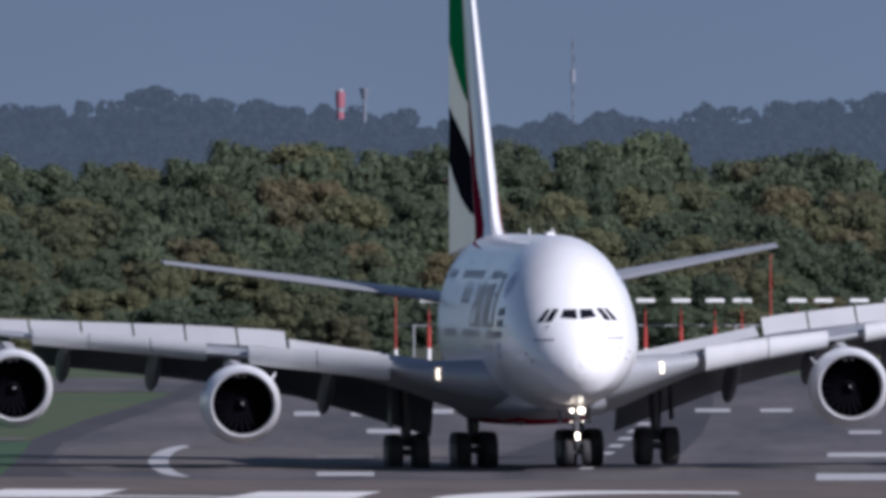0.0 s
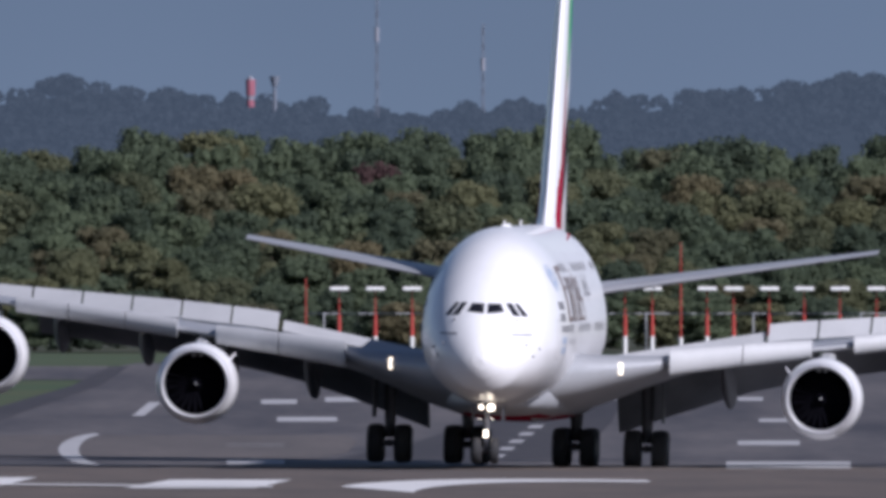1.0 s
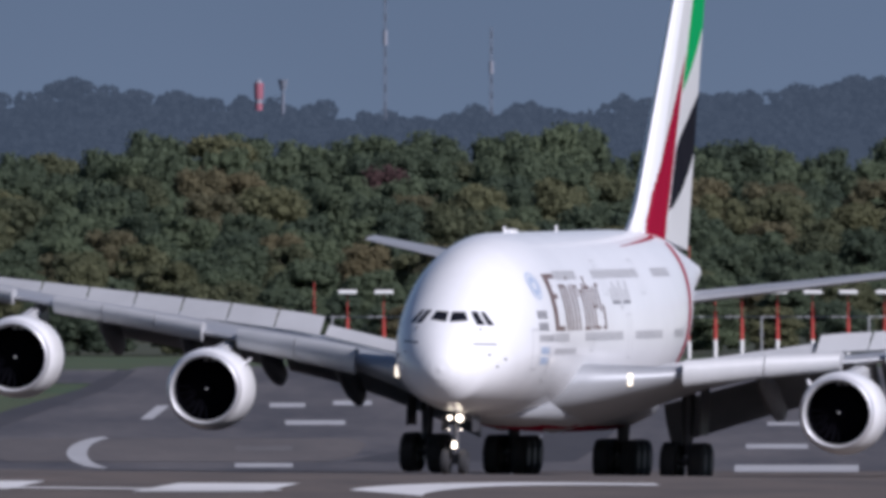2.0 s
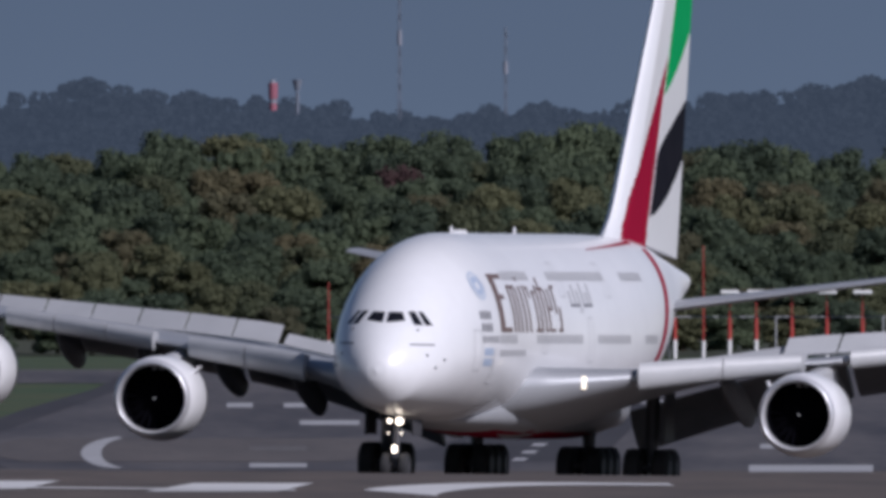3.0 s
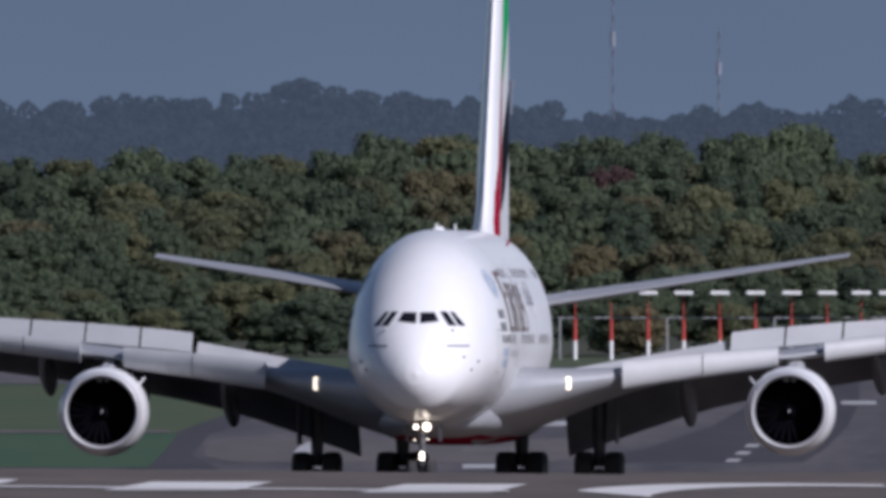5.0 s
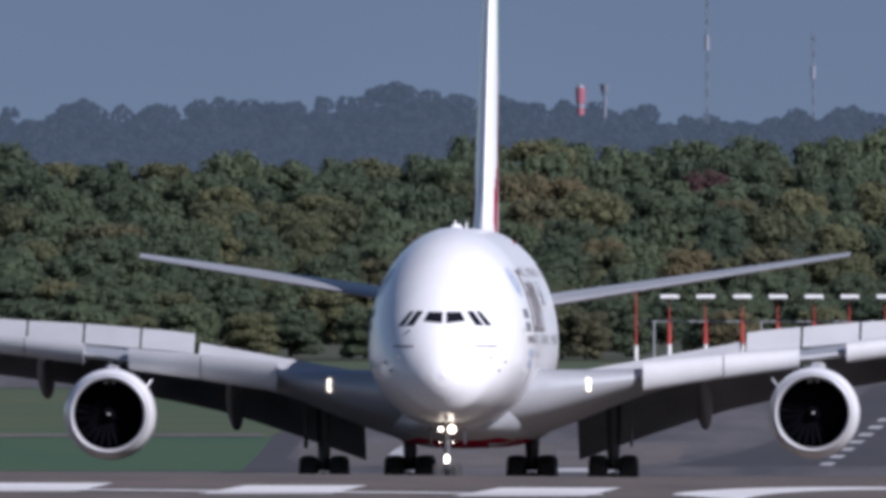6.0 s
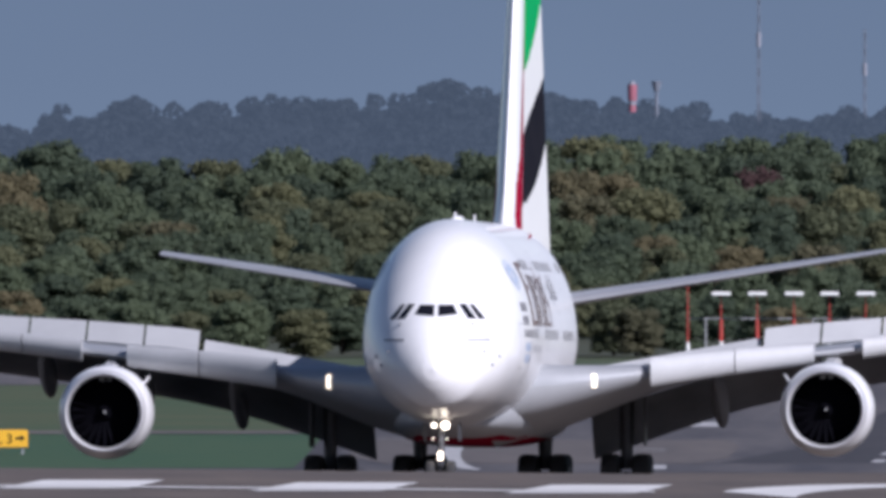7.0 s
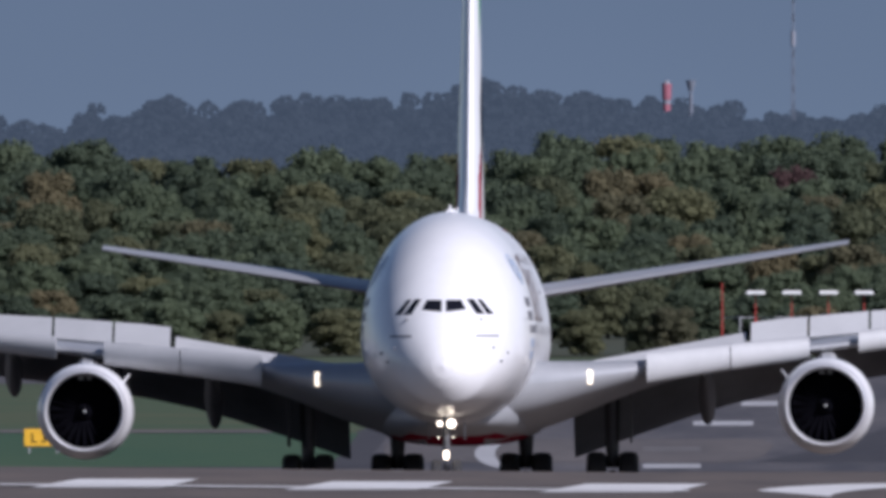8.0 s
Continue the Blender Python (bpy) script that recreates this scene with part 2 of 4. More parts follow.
def markings():
    def bar(u0, u1, v0, v1, skew=0.0, place=spot, lift=0.035):
        rings = []
        for i in range(7):
            f = i / 6
            v = v1 + (v0 - v1) * f
            rings.append([place(u0 + (u1 - u0) * j / 6 + skew * (1 - f), v, lift) for j in range(7)])
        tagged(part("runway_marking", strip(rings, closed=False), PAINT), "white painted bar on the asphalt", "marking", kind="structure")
    # bars before the crest
    for n in range(-3, 1):
        c = n * 450
        tv = 0.0095 * (c - 80)
        rings = []
        for i in range(7):
            f = i / 6
            rings.append([near_spot(c - 227 + 85 * f + (235 - 20 * f) * j / 6, 711 - 15 * f + tv, 0.02) for j in range(7)])
        tagged(part("runway_marking", strip(rings, closed=False), NEAR_PAINT), "white painted bar on the asphalt", "marking", kind="structure")
    rings = []
    for i in range(22):
        f = i / 21
        u = 150 + 560 * f ** 1.35
        v = 717 - 24 * (1 - (1 - f) ** 2.4) + 0.0095 * (u - 300)
        rings.append([near_spot(u + 10 - 20 * f, v - 7 * (1 - f) ** 1.5 - 1.0, 0.02), near_spot(u + 140 * (1 - f) ** 1.2, v + 2.5, 0.02)])
    tagged(part("lead_in_line", strip(rings, closed=False), NEAR_PAINT), "curving white lead-in line on the asphalt", "marking", kind="structure")
    rings = [[near_spot(u, 709 + 0.0095 * u - q, 0.025) for q in (0, 2.2)] for u in range(-1400, 60, 40)]
    tagged(part("edge_line", strip(rings, closed=False), NEAR_PAINT), "thin worn white line across the asphalt", "marking", kind="structure")
    # bars on the far slope
    for u0, u1, v in ((47, 153, 586), (-42, 60, 631), (-42, 60, 662), (132, 200, 551), (19, 82, 555), (-82, -36, 555)):
        bar(u0, u1, v - 4, v + 4)
    for u0, u1, v, h in ((842, 1062, 670, 9), (862, 972, 628, 4), (628, 690, 549, 3), (743, 800, 549, 3), (900, 958, 588, 3), (862, 907, 550, 3)):
        bar(u0, u1, v - h, v + h)
    for i in range(7):
        u, v = 541 - i * 17, 573 + i * 13
        bar(u - 10, u + 14, v - 2.5, v + 2.5, -8)
    bar(-180, -158, 556, 580, -30)
    # the curved lead-off line
    rings = []
    for i in range(25):
        a = radians(-75 + 150 * i / 24)
        cu, cv = -252, 640
        rings.append([spot(cu - math.cos(a) * r, cv + math.sin(a) * h, 0.04) for r, h in ((88, 30), (52, 27))])
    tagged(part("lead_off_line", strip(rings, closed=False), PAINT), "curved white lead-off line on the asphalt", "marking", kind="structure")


markings()

# ------------------------------------------------------------ sky and far hills
def sky_backdrop():
    m = bpy.data.materials.new("storm_sky")
    m.use_nodes = True
    nt = m.node_tree
    nt.nodes.remove(nt.nodes["Principled BSDF"])
    em = nt.nodes.new("ShaderNodeEmission")
    tc = nt.nodes.new("ShaderNodeTexCoord")
    sep = nt.nodes.new("ShaderNodeSeparateXYZ")
    mr = nt.nodes.new("ShaderNodeMapRange")
    mr.inputs[1].default_value, mr.inputs[2].default_value = 10, 45
    mix = nt.nodes.new("ShaderNodeMix")
    mix.data_type = "RGBA"
    mix.inputs["A"].default_value = (0.170, 0.227, 0.289, 1)
    mix.inputs["B"].default_value = (0.138, 0.189, 0.255, 1)
    ns = nt.nodes.new("ShaderNodeTexNoise")
    ns.inputs["Scale"].default_value = 0.02
    hm = nt.nodes.new("ShaderNodeMix")
    hm.data_type, hm.blend_type = "RGBA", "MULTIPLY"
    hm.inputs["Factor"].default_value = 0.15
    nt.links.new(tc.outputs["Object"], sep.inputs[0])
    nt.links.new(tc.outputs["Object"], ns.inputs["Vector"])
    nt.links.new(sep.outputs["Z"], mr.inputs[0])
    nt.links.new(mr.outputs[0], mix.inputs["Factor"])
    nt.links.new(mix.outputs["Result"], hm.inputs["A"])
    nt.links.new(ns.outputs["Fac"], hm.inputs["B"])
    nt.links.new(hm.outputs["Result"], em.inputs[0])
    nt.links.new(em.outputs[0], nt.nodes["Material Output"].inputs[0])
    bm = strip([[(x, 4985, z) for x in (-400, -60, 60, 400)] for z in (-10, 30, 70, 140)], closed=False)
    tagged(part("sky_backdrop", bm, m), "dull blue-grey rain sky beyond the hills", "sky", kind="structure")


sky_backdrop()


def forest_top(u):
    a = np.interp(u, [-1400, -1180, -1095, -980, -820, -640, -500, -420, -300, -182, 0, 180, 300, 488, 560, 700, 800, 900, 1130, 1400],
                  [80, 86, 58, 100, 91, 86, 114, 80, 92, 62, 57, 62, 67, 34, 46, 97, 67, 80, 75, 80])
    return float(a)


def hill_top(u):
    a = np.interp(u, [-1400, -1180, -1089, -980, -850, -780, -634, -540, -330, -200, 90, 333, 400, 470, 600, 690, 830, 960, 1040, 1130, 1400],
                  [30, 41, 54, 18, 8, 26, 3, 16, -14, 0, 17, 42, 22, 24, 34, 16, 0, -10, -22, -14, -5])
    return float(a)




def leaf_material(name, color, tone):
    m = material(name, color, 0.8, tone=tone, scale=0.5, amount=0.35, per_object=0.75, spec=0.1)
    nt = m.node_tree
    bs, out = nt.nodes["Principled BSDF"], nt.nodes["Material Output"]
    src = bs.inputs["Base Color"].links[0].from_socket
    tr = nt.nodes.new("ShaderNodeBsdfTranslucent")
    mx = nt.nodes.new("ShaderNodeMixShader")
    mx.inputs[0].default_value = 0.5
    nt.links.new(src, tr.inputs[0])
    nt.links.new(bs.outputs[0], mx.inputs[1])
    nt.links.new(tr.outputs[0], mx.inputs[2])
    nt.links.new(mx.outputs[0], out.inputs[0])
    return m


LEAF = [leaf_material("leaves_green", (0.150, 0.186, 0.112), (0.078, 0.104, 0.074)),
        leaf_material("leaves_olive", (0.190, 0.192, 0.105), (0.105, 0.122, 0.076)),
        leaf_material("leaves_rust", (0.212, 0.182, 0.106), (0.125, 0.128, 0.082))]
BARK = material("bark", (0.07, 0.055, 0.04), 0.9, tone=(0.04, 0.032, 0.025), scale=2.0)
# rain haze over the far wood is put in as a faint blue glow
HAZE_HILL = material("far_wood_haze_glow", (0.014, 0.017, 0.020), 0.95, tone=(0.008, 0.010, 0.012), scale=0.08, amount=0.9, spec=0.0, emit=(0.053, 0.071, 0.095), strength=1.0)


def leaf_cloud(rng, blobs, leaf, per_area, reach=1.3):
    """Many small bent leaf sprays over the shells of overlapping clumps."""
    verts, faces = [], []
    for c, r in blobs:
        n = int(per_area * r[0] * r[2])
        for _ in range(n):
            d = rng.normal(size=3)
            d /= np.linalg.norm(d)
            if d[2] < -0.55:
                continue
            p = np.array(c) + d * np.array(r) * rng.uniform(0.8, reach)
            t = np.cross(d, rng.normal(size=3))
            t /= np.linalg.norm(t)
            nn = d + rng.normal(size=3) * 0.9
            nn /= np.linalg.norm(nn)
            b = np.cross(nn, t)
            s = leaf * rng.uniform(0.6, 1.4)
            k = len(verts)
            verts += [tuple(p + t * s), tuple(p + b * s * 0.8 + nn * s * 0.25), tuple(p - t * s), tuple(p - b * s * 0.8 + nn * s * 0.2)]
            faces += [(k, k + 1, k + 2), (k, k + 2, k + 3)]
    return verts, faces


def tree_models():
    models = []
    for kind in range(8):
        rng = np.random.default_rng(40 + kind)
        root = thing("woodland_tree", "", "tree")
        h = 5.2
        bm = rod((0, 0, -1.0), (0.05, 0, h * 0.6), 0.22, 0.09, 8)
        for i in range(5):
            a = i * 1.3 + rng.uniform(0, 1)
            rod((0, 0, h * (0.25 + 0.07 * i)), (math.cos(a) * 1.2, math.sin(a) * 1.2, h * (0.45 + 0.09 * i)), 0.07, 0.03, 6, bm)
        part("trunk", bm, BARK, root)
        blobs = []
        for i in range(int(rng.integers(56, 66))):
            a, q = rng.uniform(0, 6.28), rng.uniform(0.2, 1.0) ** 0.5
            zz = rng.uniform(0.08, 0.93)
            w = 2.1 * math.sqrt(max(0.08, 1 - (abs(zz - 0.45) / 0.56) ** 2))
            r = rng.uniform(0.40, 0.74)
            blobs.append(((math.cos(a) * w * q, math.sin(a) * w * q, h * zz), (r, r, r * 0.85)))
        v, f = leaf_cloud(rng, blobs, 0.14, 560, 1.5)
        for c, r in blobs:
            core = bmesh.new()
            bmesh.ops.create_icosphere(core, subdivisions=2, radius=1.0)
            k = len(v)
            for w in core.verts:
                q = 0.86 + 0.3 * noise.noise(w.co * 1.9 + Vector(c))
                v.append((c[0] + w.co.x * r[0] * q, c[1] + w.co.y * r[1] * q, c[2] + w.co.z * r[2] * q))
            core.verts.ensure_lookup_table()
            f += [tuple(k + w.index for w in fc.verts) for fc in core.faces]
            core.free()
        me = bpy.data.meshes.new("crown")
        me.from_pydata(v, [], f)
        me.materials.append(LEAF[(0, 0, 0, 1, 1, 0, 1, 2)[kind]])
        ob = new("crown", me)
        ob.parent = root
        names = ("tree with a dense dark green crown", "tree with an olive early-autumn crown", "tree with a rust-tinged autumn crown")
        tagged(root, "woodland " + names[(0, 0, 0, 1, 1, 0, 1, 2)[kind]], "tree", "trees of the wooded slope")
        models.append(root)
    return models


def woods():
    rng = random.Random(5)
    models = tree_models()
    used = set()
    rows = 10
    for r in range(rows):
        f = r / (rows - 1)
        n = 30
        for i in range(n):
            u = -1330 + (i + rng.uniform(0.1, 0.9) + 0.5 * (r % 2)) * 2620 / n
            top = forest_top(u)
            vt = 372 + (top + 14 - 372) * f + rng.uniform(-14, 14)
            d = 3610 + 990 * f + rng.uniform(-20, 20)
            z = ground_z(d) + 0.05
            hgt = EYE - (vt - HORIZON) / F * d - z
            sc = hgt / 5.5
            k = rng.choice((0, 0, 1, 2, 2, 3, 4, 5, 5, 6, 7)) if f < 0.8 else rng.choice((0, 1, 2, 5, 5, 3))
            m = Matrix.Translation((u * d / F, d, z)) @ Matrix.Rotation(rng.uniform(0, 6.28), 4, "Z")
            if k not in used:
                used.add(k)
                ob = models[k]
                ob.matrix_world = m
            else:
                ob = copy_thing(models[k], m)
            w = (0.38 + 0.62 * sc) * rng.uniform(0.88, 1.18)
            ob.scale = (w, w, sc)
    def single(k, u, vt, label):
        f = (372 - vt) / (372 - forest_top(u) - 14)
        d = 3610 + 990 * f - 25
        z = ground_z(d) + 0.05
        sc = (EYE - (vt - HORIZON) / F * d - z) / 5.5
        ob = copy_thing(models[k], Matrix.Translation((u * d / F, d, z)))
        ob.scale = (0.9 * sc, 0.9 * sc, sc)
        return tagged(ob, label)
    single(7, 730, 104, "woodland tree with a bright rust autumn crown")
    maroon = single(2, 215, 126, "woodland tree with a dark maroon crown")
    for ch in maroon.children:
        if ch.name.startswith("crown"):
            ch.data = ch.data.copy()
            ch.data.materials[0] = leaf_material("leaves_maroon", (0.115, 0.072, 0.070), (0.085, 0.055, 0.055))


woods()


def hills():
    rng = np.random.default_rng(9)
    verts, faces = [], []
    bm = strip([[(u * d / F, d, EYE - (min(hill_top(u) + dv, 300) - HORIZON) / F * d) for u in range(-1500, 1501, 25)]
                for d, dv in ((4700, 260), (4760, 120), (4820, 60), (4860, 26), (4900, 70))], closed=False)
    tagged(part("far_hills", bm, HAZE_HILL), "distant wooded hills with rain haze put in as a blue glow", "hills", kind="structure")
    blobs = []
    for i in range(900):
        u = rng.uniform(-1450, 1450)
        f = rng.uniform(0, 1) ** 1.5
        d = 4862 - 120 * f
        v = hill_top(u) + 17 + f * 110 + rng.uniform(-9, 5)
        r = rng.uniform(0.5, 1.1)
        blobs.append(((u * d / F, d, EYE - (v - HORIZON) / F * d), (r * 1.2, r, r)))
    for u, v, w in ((-327, -22, 1.0), (-310, -12, 1.2), (-340, -10, 1.1), (648, 4, 0.7), (640, 12, 0.8), (655, 16, 0.8), (690, 10, 0.7), (-1010, 20, 0.8)):
        d = 4855
        blobs.append(((u * d / F, d, EYE - (v + 12 - HORIZON) / F * d), (w, w, w * 0.8)))
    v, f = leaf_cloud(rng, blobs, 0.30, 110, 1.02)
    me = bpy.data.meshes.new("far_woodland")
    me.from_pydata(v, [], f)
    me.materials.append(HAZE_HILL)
    tagged(new("far_woodland", me), "distant treetops with rain haze put in as a blue glow", "woods", kind="stuff")


hills()


# ------------------------------------------------------------ aircraft
AC = thing("airliner", "white four-engined double-deck airliner with flag-striped tail, landing gear down", "aircraft")
ST = 3.0                         # station of the cockpit windows behind the nose
# station, half width, bottom, widest, top
STATIONS = [(0.0, 0.02, 4.98, 5.0, 5.02), (0.12, 0.5, 4.5, 5.0, 5.5), (0.5, 1.08, 3.98, 5.0, 6.12), (1.2, 1.7, 3.45, 5.1, 6.85),
            (2.0, 2.15, 3.34, 5.25, 7.5), (3.0, 2.52, 3.18, 5.4, 8.25), (4.2, 2.84, 3.06, 5.6, 9.05), (6.0, 3.16, 2.93, 5.85, 10.0),
            (8.0, 3.38, 2.82, 6.05, 10.68), (10.0, 3.5, 2.74, 6.15, 11.05), (12.5, 3.57, 2.65, 6.2, 11.28), (16.0, 3.57, 2.65, 6.2, 11.32),
            (24.0, 3.57, 2.65, 6.2, 11.32), (34.0, 3.57, 2.65, 6.2, 11.32), (43.0, 3.57, 2.65, 6.2, 11.32), (48.0, 3.4, 2.95, 6.45, 11.3),
            (53.0, 2.95, 3.6, 6.9, 11.22), (58.0, 2.25, 4.8, 7.5, 11.0), (64.0, 1.25, 6.5, 8.2, 10.4), (69.0, 0.55, 7.9, 8.9, 9.85), (72.0, 0.25, 8.8, 9.15, 9.5)]


def smooth_table(rows, step=6):
    out = []
    p = [np.array(r) for r in rows]
    for i in range(len(p) - 1):
        p0 = p[i - 1] if i else p[0] * 2 - p[1]
        p1, p2 = p[i], p[i + 1]
        p3 = p[i + 2] if i + 2 < len(p) else p[-1] * 2 - p[-2]
        d1 = (p2 - p0) / max(p2[0] - p0[0], 1e-6) * (p2[0] - p1[0])
        d2 = (p3 - p1) / max(p3[0] - p1[0], 1e-6) * (p2[0] - p1[0])
        for k in range(step):
            t = k / step
            out.append((2 * t**3 - 3 * t**2 + 1) * p1 + (t**3 - 2 * t**2 + t) * d1 + (3 * t**2 - 2 * t**3) * p2 + (t**3 - t**2) * d2)
    out.append(p[-1])
    t = np.array(out)
    t[:, 1] = np.maximum(t[:, 1], 0.015)
    return t


TABLE = smooth_table(STATIONS)


def section(x):
    return [float(np.interp(x, TABLE[:, 0], TABLE[:, k])) for k in (1, 2, 3, 4)]


def hull_side(x, z, out=0.012):
    """Half width of the hull at a station and height."""
    hw, b, m, t = section(x)
    q = (z - m) / (t - m) if z > m else (m - z) / (m - b)
    return hw * math.sqrt(max(0.0, 1 - min(q, 1) ** 2)) + out


def hull_front(x, z):
    """Station at which the nose meets a line from ahead."""
    lo, hi = 0.0, 14.0
    for _ in range(40):
        mid = (lo + hi) / 2
        hw, b, m, t = section(mid)
        q = (z - m) / (t - m) if z > m else (m - z) / (m - b)
        if (x / hw) ** 2 + q * q < 1:
            hi = mid
        else:
            lo = mid
    return hi


def fuselage():
    rings = []
    n = 64
    for row in TABLE:
        x, hw, b, m, t = row
        ring = []
        for i in range(n):
            a = 2 * math.pi * i / n
            s = math.sin(a)
            ring.append((hw * math.cos(a), x - ST, m + s * ((t - m) if s > 0 else (m - b))))
        rings.append(ring)
    bm = strip(rings)
    for f in bm.faces:
        c = f.calc_center_median()
        if c.z < 2.85 and 19 < c.y + ST < 50:
            f.material_index = 1
    return part("fuselage", bm, [WHITE, RED], AC, "white painted double-deck fuselage")


fuse = fuselage()


def front_patch(name, corners, mat, parent, label="", n=6, out=0.02):
    """A pane on the nose given by four front-view corners (x, z)."""
    rings = []
    for i in range(n + 1):
        f = i / n
        ring = []
        for j in range(n + 1):
            g = j / n
            x = (corners[0][0] * (1 - g) + corners[1][0] * g) * (1 - f) + (corners[3][0] * (1 - g) + corners[2][0] * g) * f
            z = (corners[0][1] * (1 - g) + corners[1][1] * g) * (1 - f) + (corners[3][1] * (1 - g) + corners[2][1] * g) * f
            ring.append((x, hull_front(abs(x), z) - ST - out, z))
        rings.append(ring)
    return part(name, strip(rings, closed=False), mat, parent, label)


for sx in (-1, 1):
    front_patch("cockpit_window", [(sx * 0.08, 7.21), (sx * 0.90, 7.30), (sx * 0.69, 7.70), (sx * 0.08, 7.69)], GLASS, fuse, "dark cockpit window")
    front_patch("cockpit_window", [(sx * 1.31, 7.12), (sx * 1.66, 7.10), (sx * 1.19, 7.73), (sx * 0.91, 7.73)], GLASS, fuse, "dark slanted cockpit window")
    front_patch("cockpit_window", [(sx * 1.74, 7.10), (sx * 2.00, 7.11), (sx * 1.50, 7.71), (sx * 1.31, 7.73)], GLASS, fuse, "dark slanted cockpit window")
    front_patch("name_bar", [(sx * 1.3, 6.19), (sx * 2.2, 6.19), (sx * 2.2, 6.27), (sx * 1.3, 6.27)], SEAM, fuse, "small grey line of unreadable lettering")


def side_patch(name, x0, x1, z0, z1, mat, parent, sx, label="", skew=0.0, nx=4, nz=5, out=0.014):
    rings = []
    for i in range(nx + 1):
        ring = []
        for j in range(nz + 1):
            z = z0 + (z1 - z0) * j / nz
            x = x0 + (x1 - x0) * i / nx + skew * j / nz
            ring.append((sx * hull_side(x, z, out), x - ST, z))
        rings.append(ring)
    return part(name, strip(rings, closed=False), mat, parent, label)


def hull_marks():
    for sx in (1, -1):
        for x0, x1, z in ((14.3, 20.6, 9.22), (24.9, 38.8, 9.22), (42.2, 47.8, 9.22), (11.0, 15.6, 6.34), (19.4, 30.4, 6.34), (33.7, 42.2, 6.34), (45.2, 49.3, 6.34)):
            n = int((x1 - x0) / 0.78)
            for i in range(n):
                a = x0 + i * 0.78
                side_patch("cabin_window", a, a + 0.58, z, z + 0.40, CABIN, fuse, sx, nx=1, nz=2)
        # large brown title, drawn as plain strokes
        side_patch("title_stroke", 11.25, 12.25, 6.85, 9.5, LETTER, fuse, sx, "brown stroke of the airline title")
        for x1, z in ((13.9, 9.28), (13.1, 8.35), (13.7, 6.85)):
            side_patch("title_bar", 12.25, x1, z, z + 0.22, LETTER, fuse, sx, "brown stroke of the airline title")
        x = 14.25
        for wdt, gap, bot, top in ((0.42, 0.42, 6.85, 9.0), (0.42, 0.42, 6.85, 8.95), (0.42, 0.55, 6.85, 8.9), (0.46, 0.55, 6.85, 8.95), (0.42, 0.5, 6.85, 9.0), (0.3, 0.62, 8.4, 8.9),
                                   (0.42, 0.5, 7.0, 8.6), (0.42, 0.5, 6.85, 9.0), (0.42, 0.5, 6.9, 9.35), (0.42, 0.5, 6.95, 8.8), (0.36, 0.55, 7.9, 8.85), (0.4, 0.4, 7.7, 8.95), (0.44, 0.3, 6.9, 8.0)):
            side_patch("title_stroke", x, x + wdt, bot, top, LETTER, fuse, sx, "brown stroke of the airline title")
            x += wdt + gap
        for x0, x1, z in ((14.6, 15.2, 8.85), (15.5, 16.0, 8.85), (18.5, 19.2, 8.8), (19.4, 20.6, 6.85), (19.6, 20.4, 8.6), (21.3, 22.6, 8.75), (21.6, 22.3, 6.87), (22.6, 23.9, 6.87), (23.0, 23.8, 7.85),
                          (24.6, 25.6, 6.87), (24.4, 25.3, 8.85), (16.9, 17.35, 9.2)):
            side_patch("title_bar", x0, x1, z, z + 0.15, LETTER, fuse, sx, "brown stroke of the airline title", nx=2, nz=2)
        # smaller grey title behind it
        for x, bot, top in ((28.3, 8.15, 8.75), (29.3, 8.1, 9.05), (30.2, 8.1, 8.8), (31.2, 8.1, 9.1), (32.2, 8.1, 8.7), (33.0, 8.05, 9.1), (30.4, 7.75, 8.0)):
            side_patch("title_stroke", x, x + 0.42, bot, top, CABIN, fuse, sx, "grey stroke of the second title")
        for x0, x1 in ((28.3, 30.5), (31.2, 33.3)):
            side_patch("title_bar", x0, x1, 8.02, 8.16, SEAM, fuse, sx, "grey stroke of the second title")
        # round badge: pale disc with a ring and a cross bar
        def oval(q, w):
            x, z = 9.0 + 0.95 * q * math.cos(w), 8.95 + 0.62 * q * math.sin(w)
            return (sx * hull_side(x, z, 0.016), x - ST, z)
        for q0, q1 in ((0.86, 1.0), (0.3, 0.72)):
            part("round_badge", strip([[oval(q0 + (q1 - q0) * i / 3, 2 * math.pi * j / 24) for j in range(24)] for i in range(4)], caps=False), PALEMARK, fuse, "pale blue round badge")
        for z in (7.43, 6.87):
            for i in range(4):
                side_patch("small_title", 7.9 + i * 0.47, 8.22 + i * 0.47, z, z + 0.38, SEAM, fuse, sx, "grey lettering block", nx=1)
        for i in range(6):
            side_patch("flag_mark", 7.9 + i * 0.5, 8.15 + i * 0.5, 6.36, 6.68, SEAM, fuse, sx, "small dark mark", nx=1)
        for z in (5.78, 5.3):
            side_patch("blue_label", 8.1, 9.7, z, z + 0.34, PALEMARK, fuse, sx, "pale blue lettering block")
        side_patch("grey_label", 11.0, 16.8, 5.76, 6.04, CABIN, fuse, sx, "pale grey lettering block")
        rings = []
        for j in range(25):
            z = 4.4 + 6.3 * j / 24
            mid = 55.2 - 5.0 * (max(0.0, 10.0 - z) / 4.2) ** 1.7 + 0.9 * max(0.0, z - 10.0) ** 1.5
            rings.append([(sx * hull_side(mid + e, z, 0.015), mid + e - ST, z) for e in (-0.9, -0.3, 0.3, 0.9)])
        part("red_tail_band", strip(rings, closed=False), RED, fuse, "red band sweeping down the rear fuselage")
        rings = []
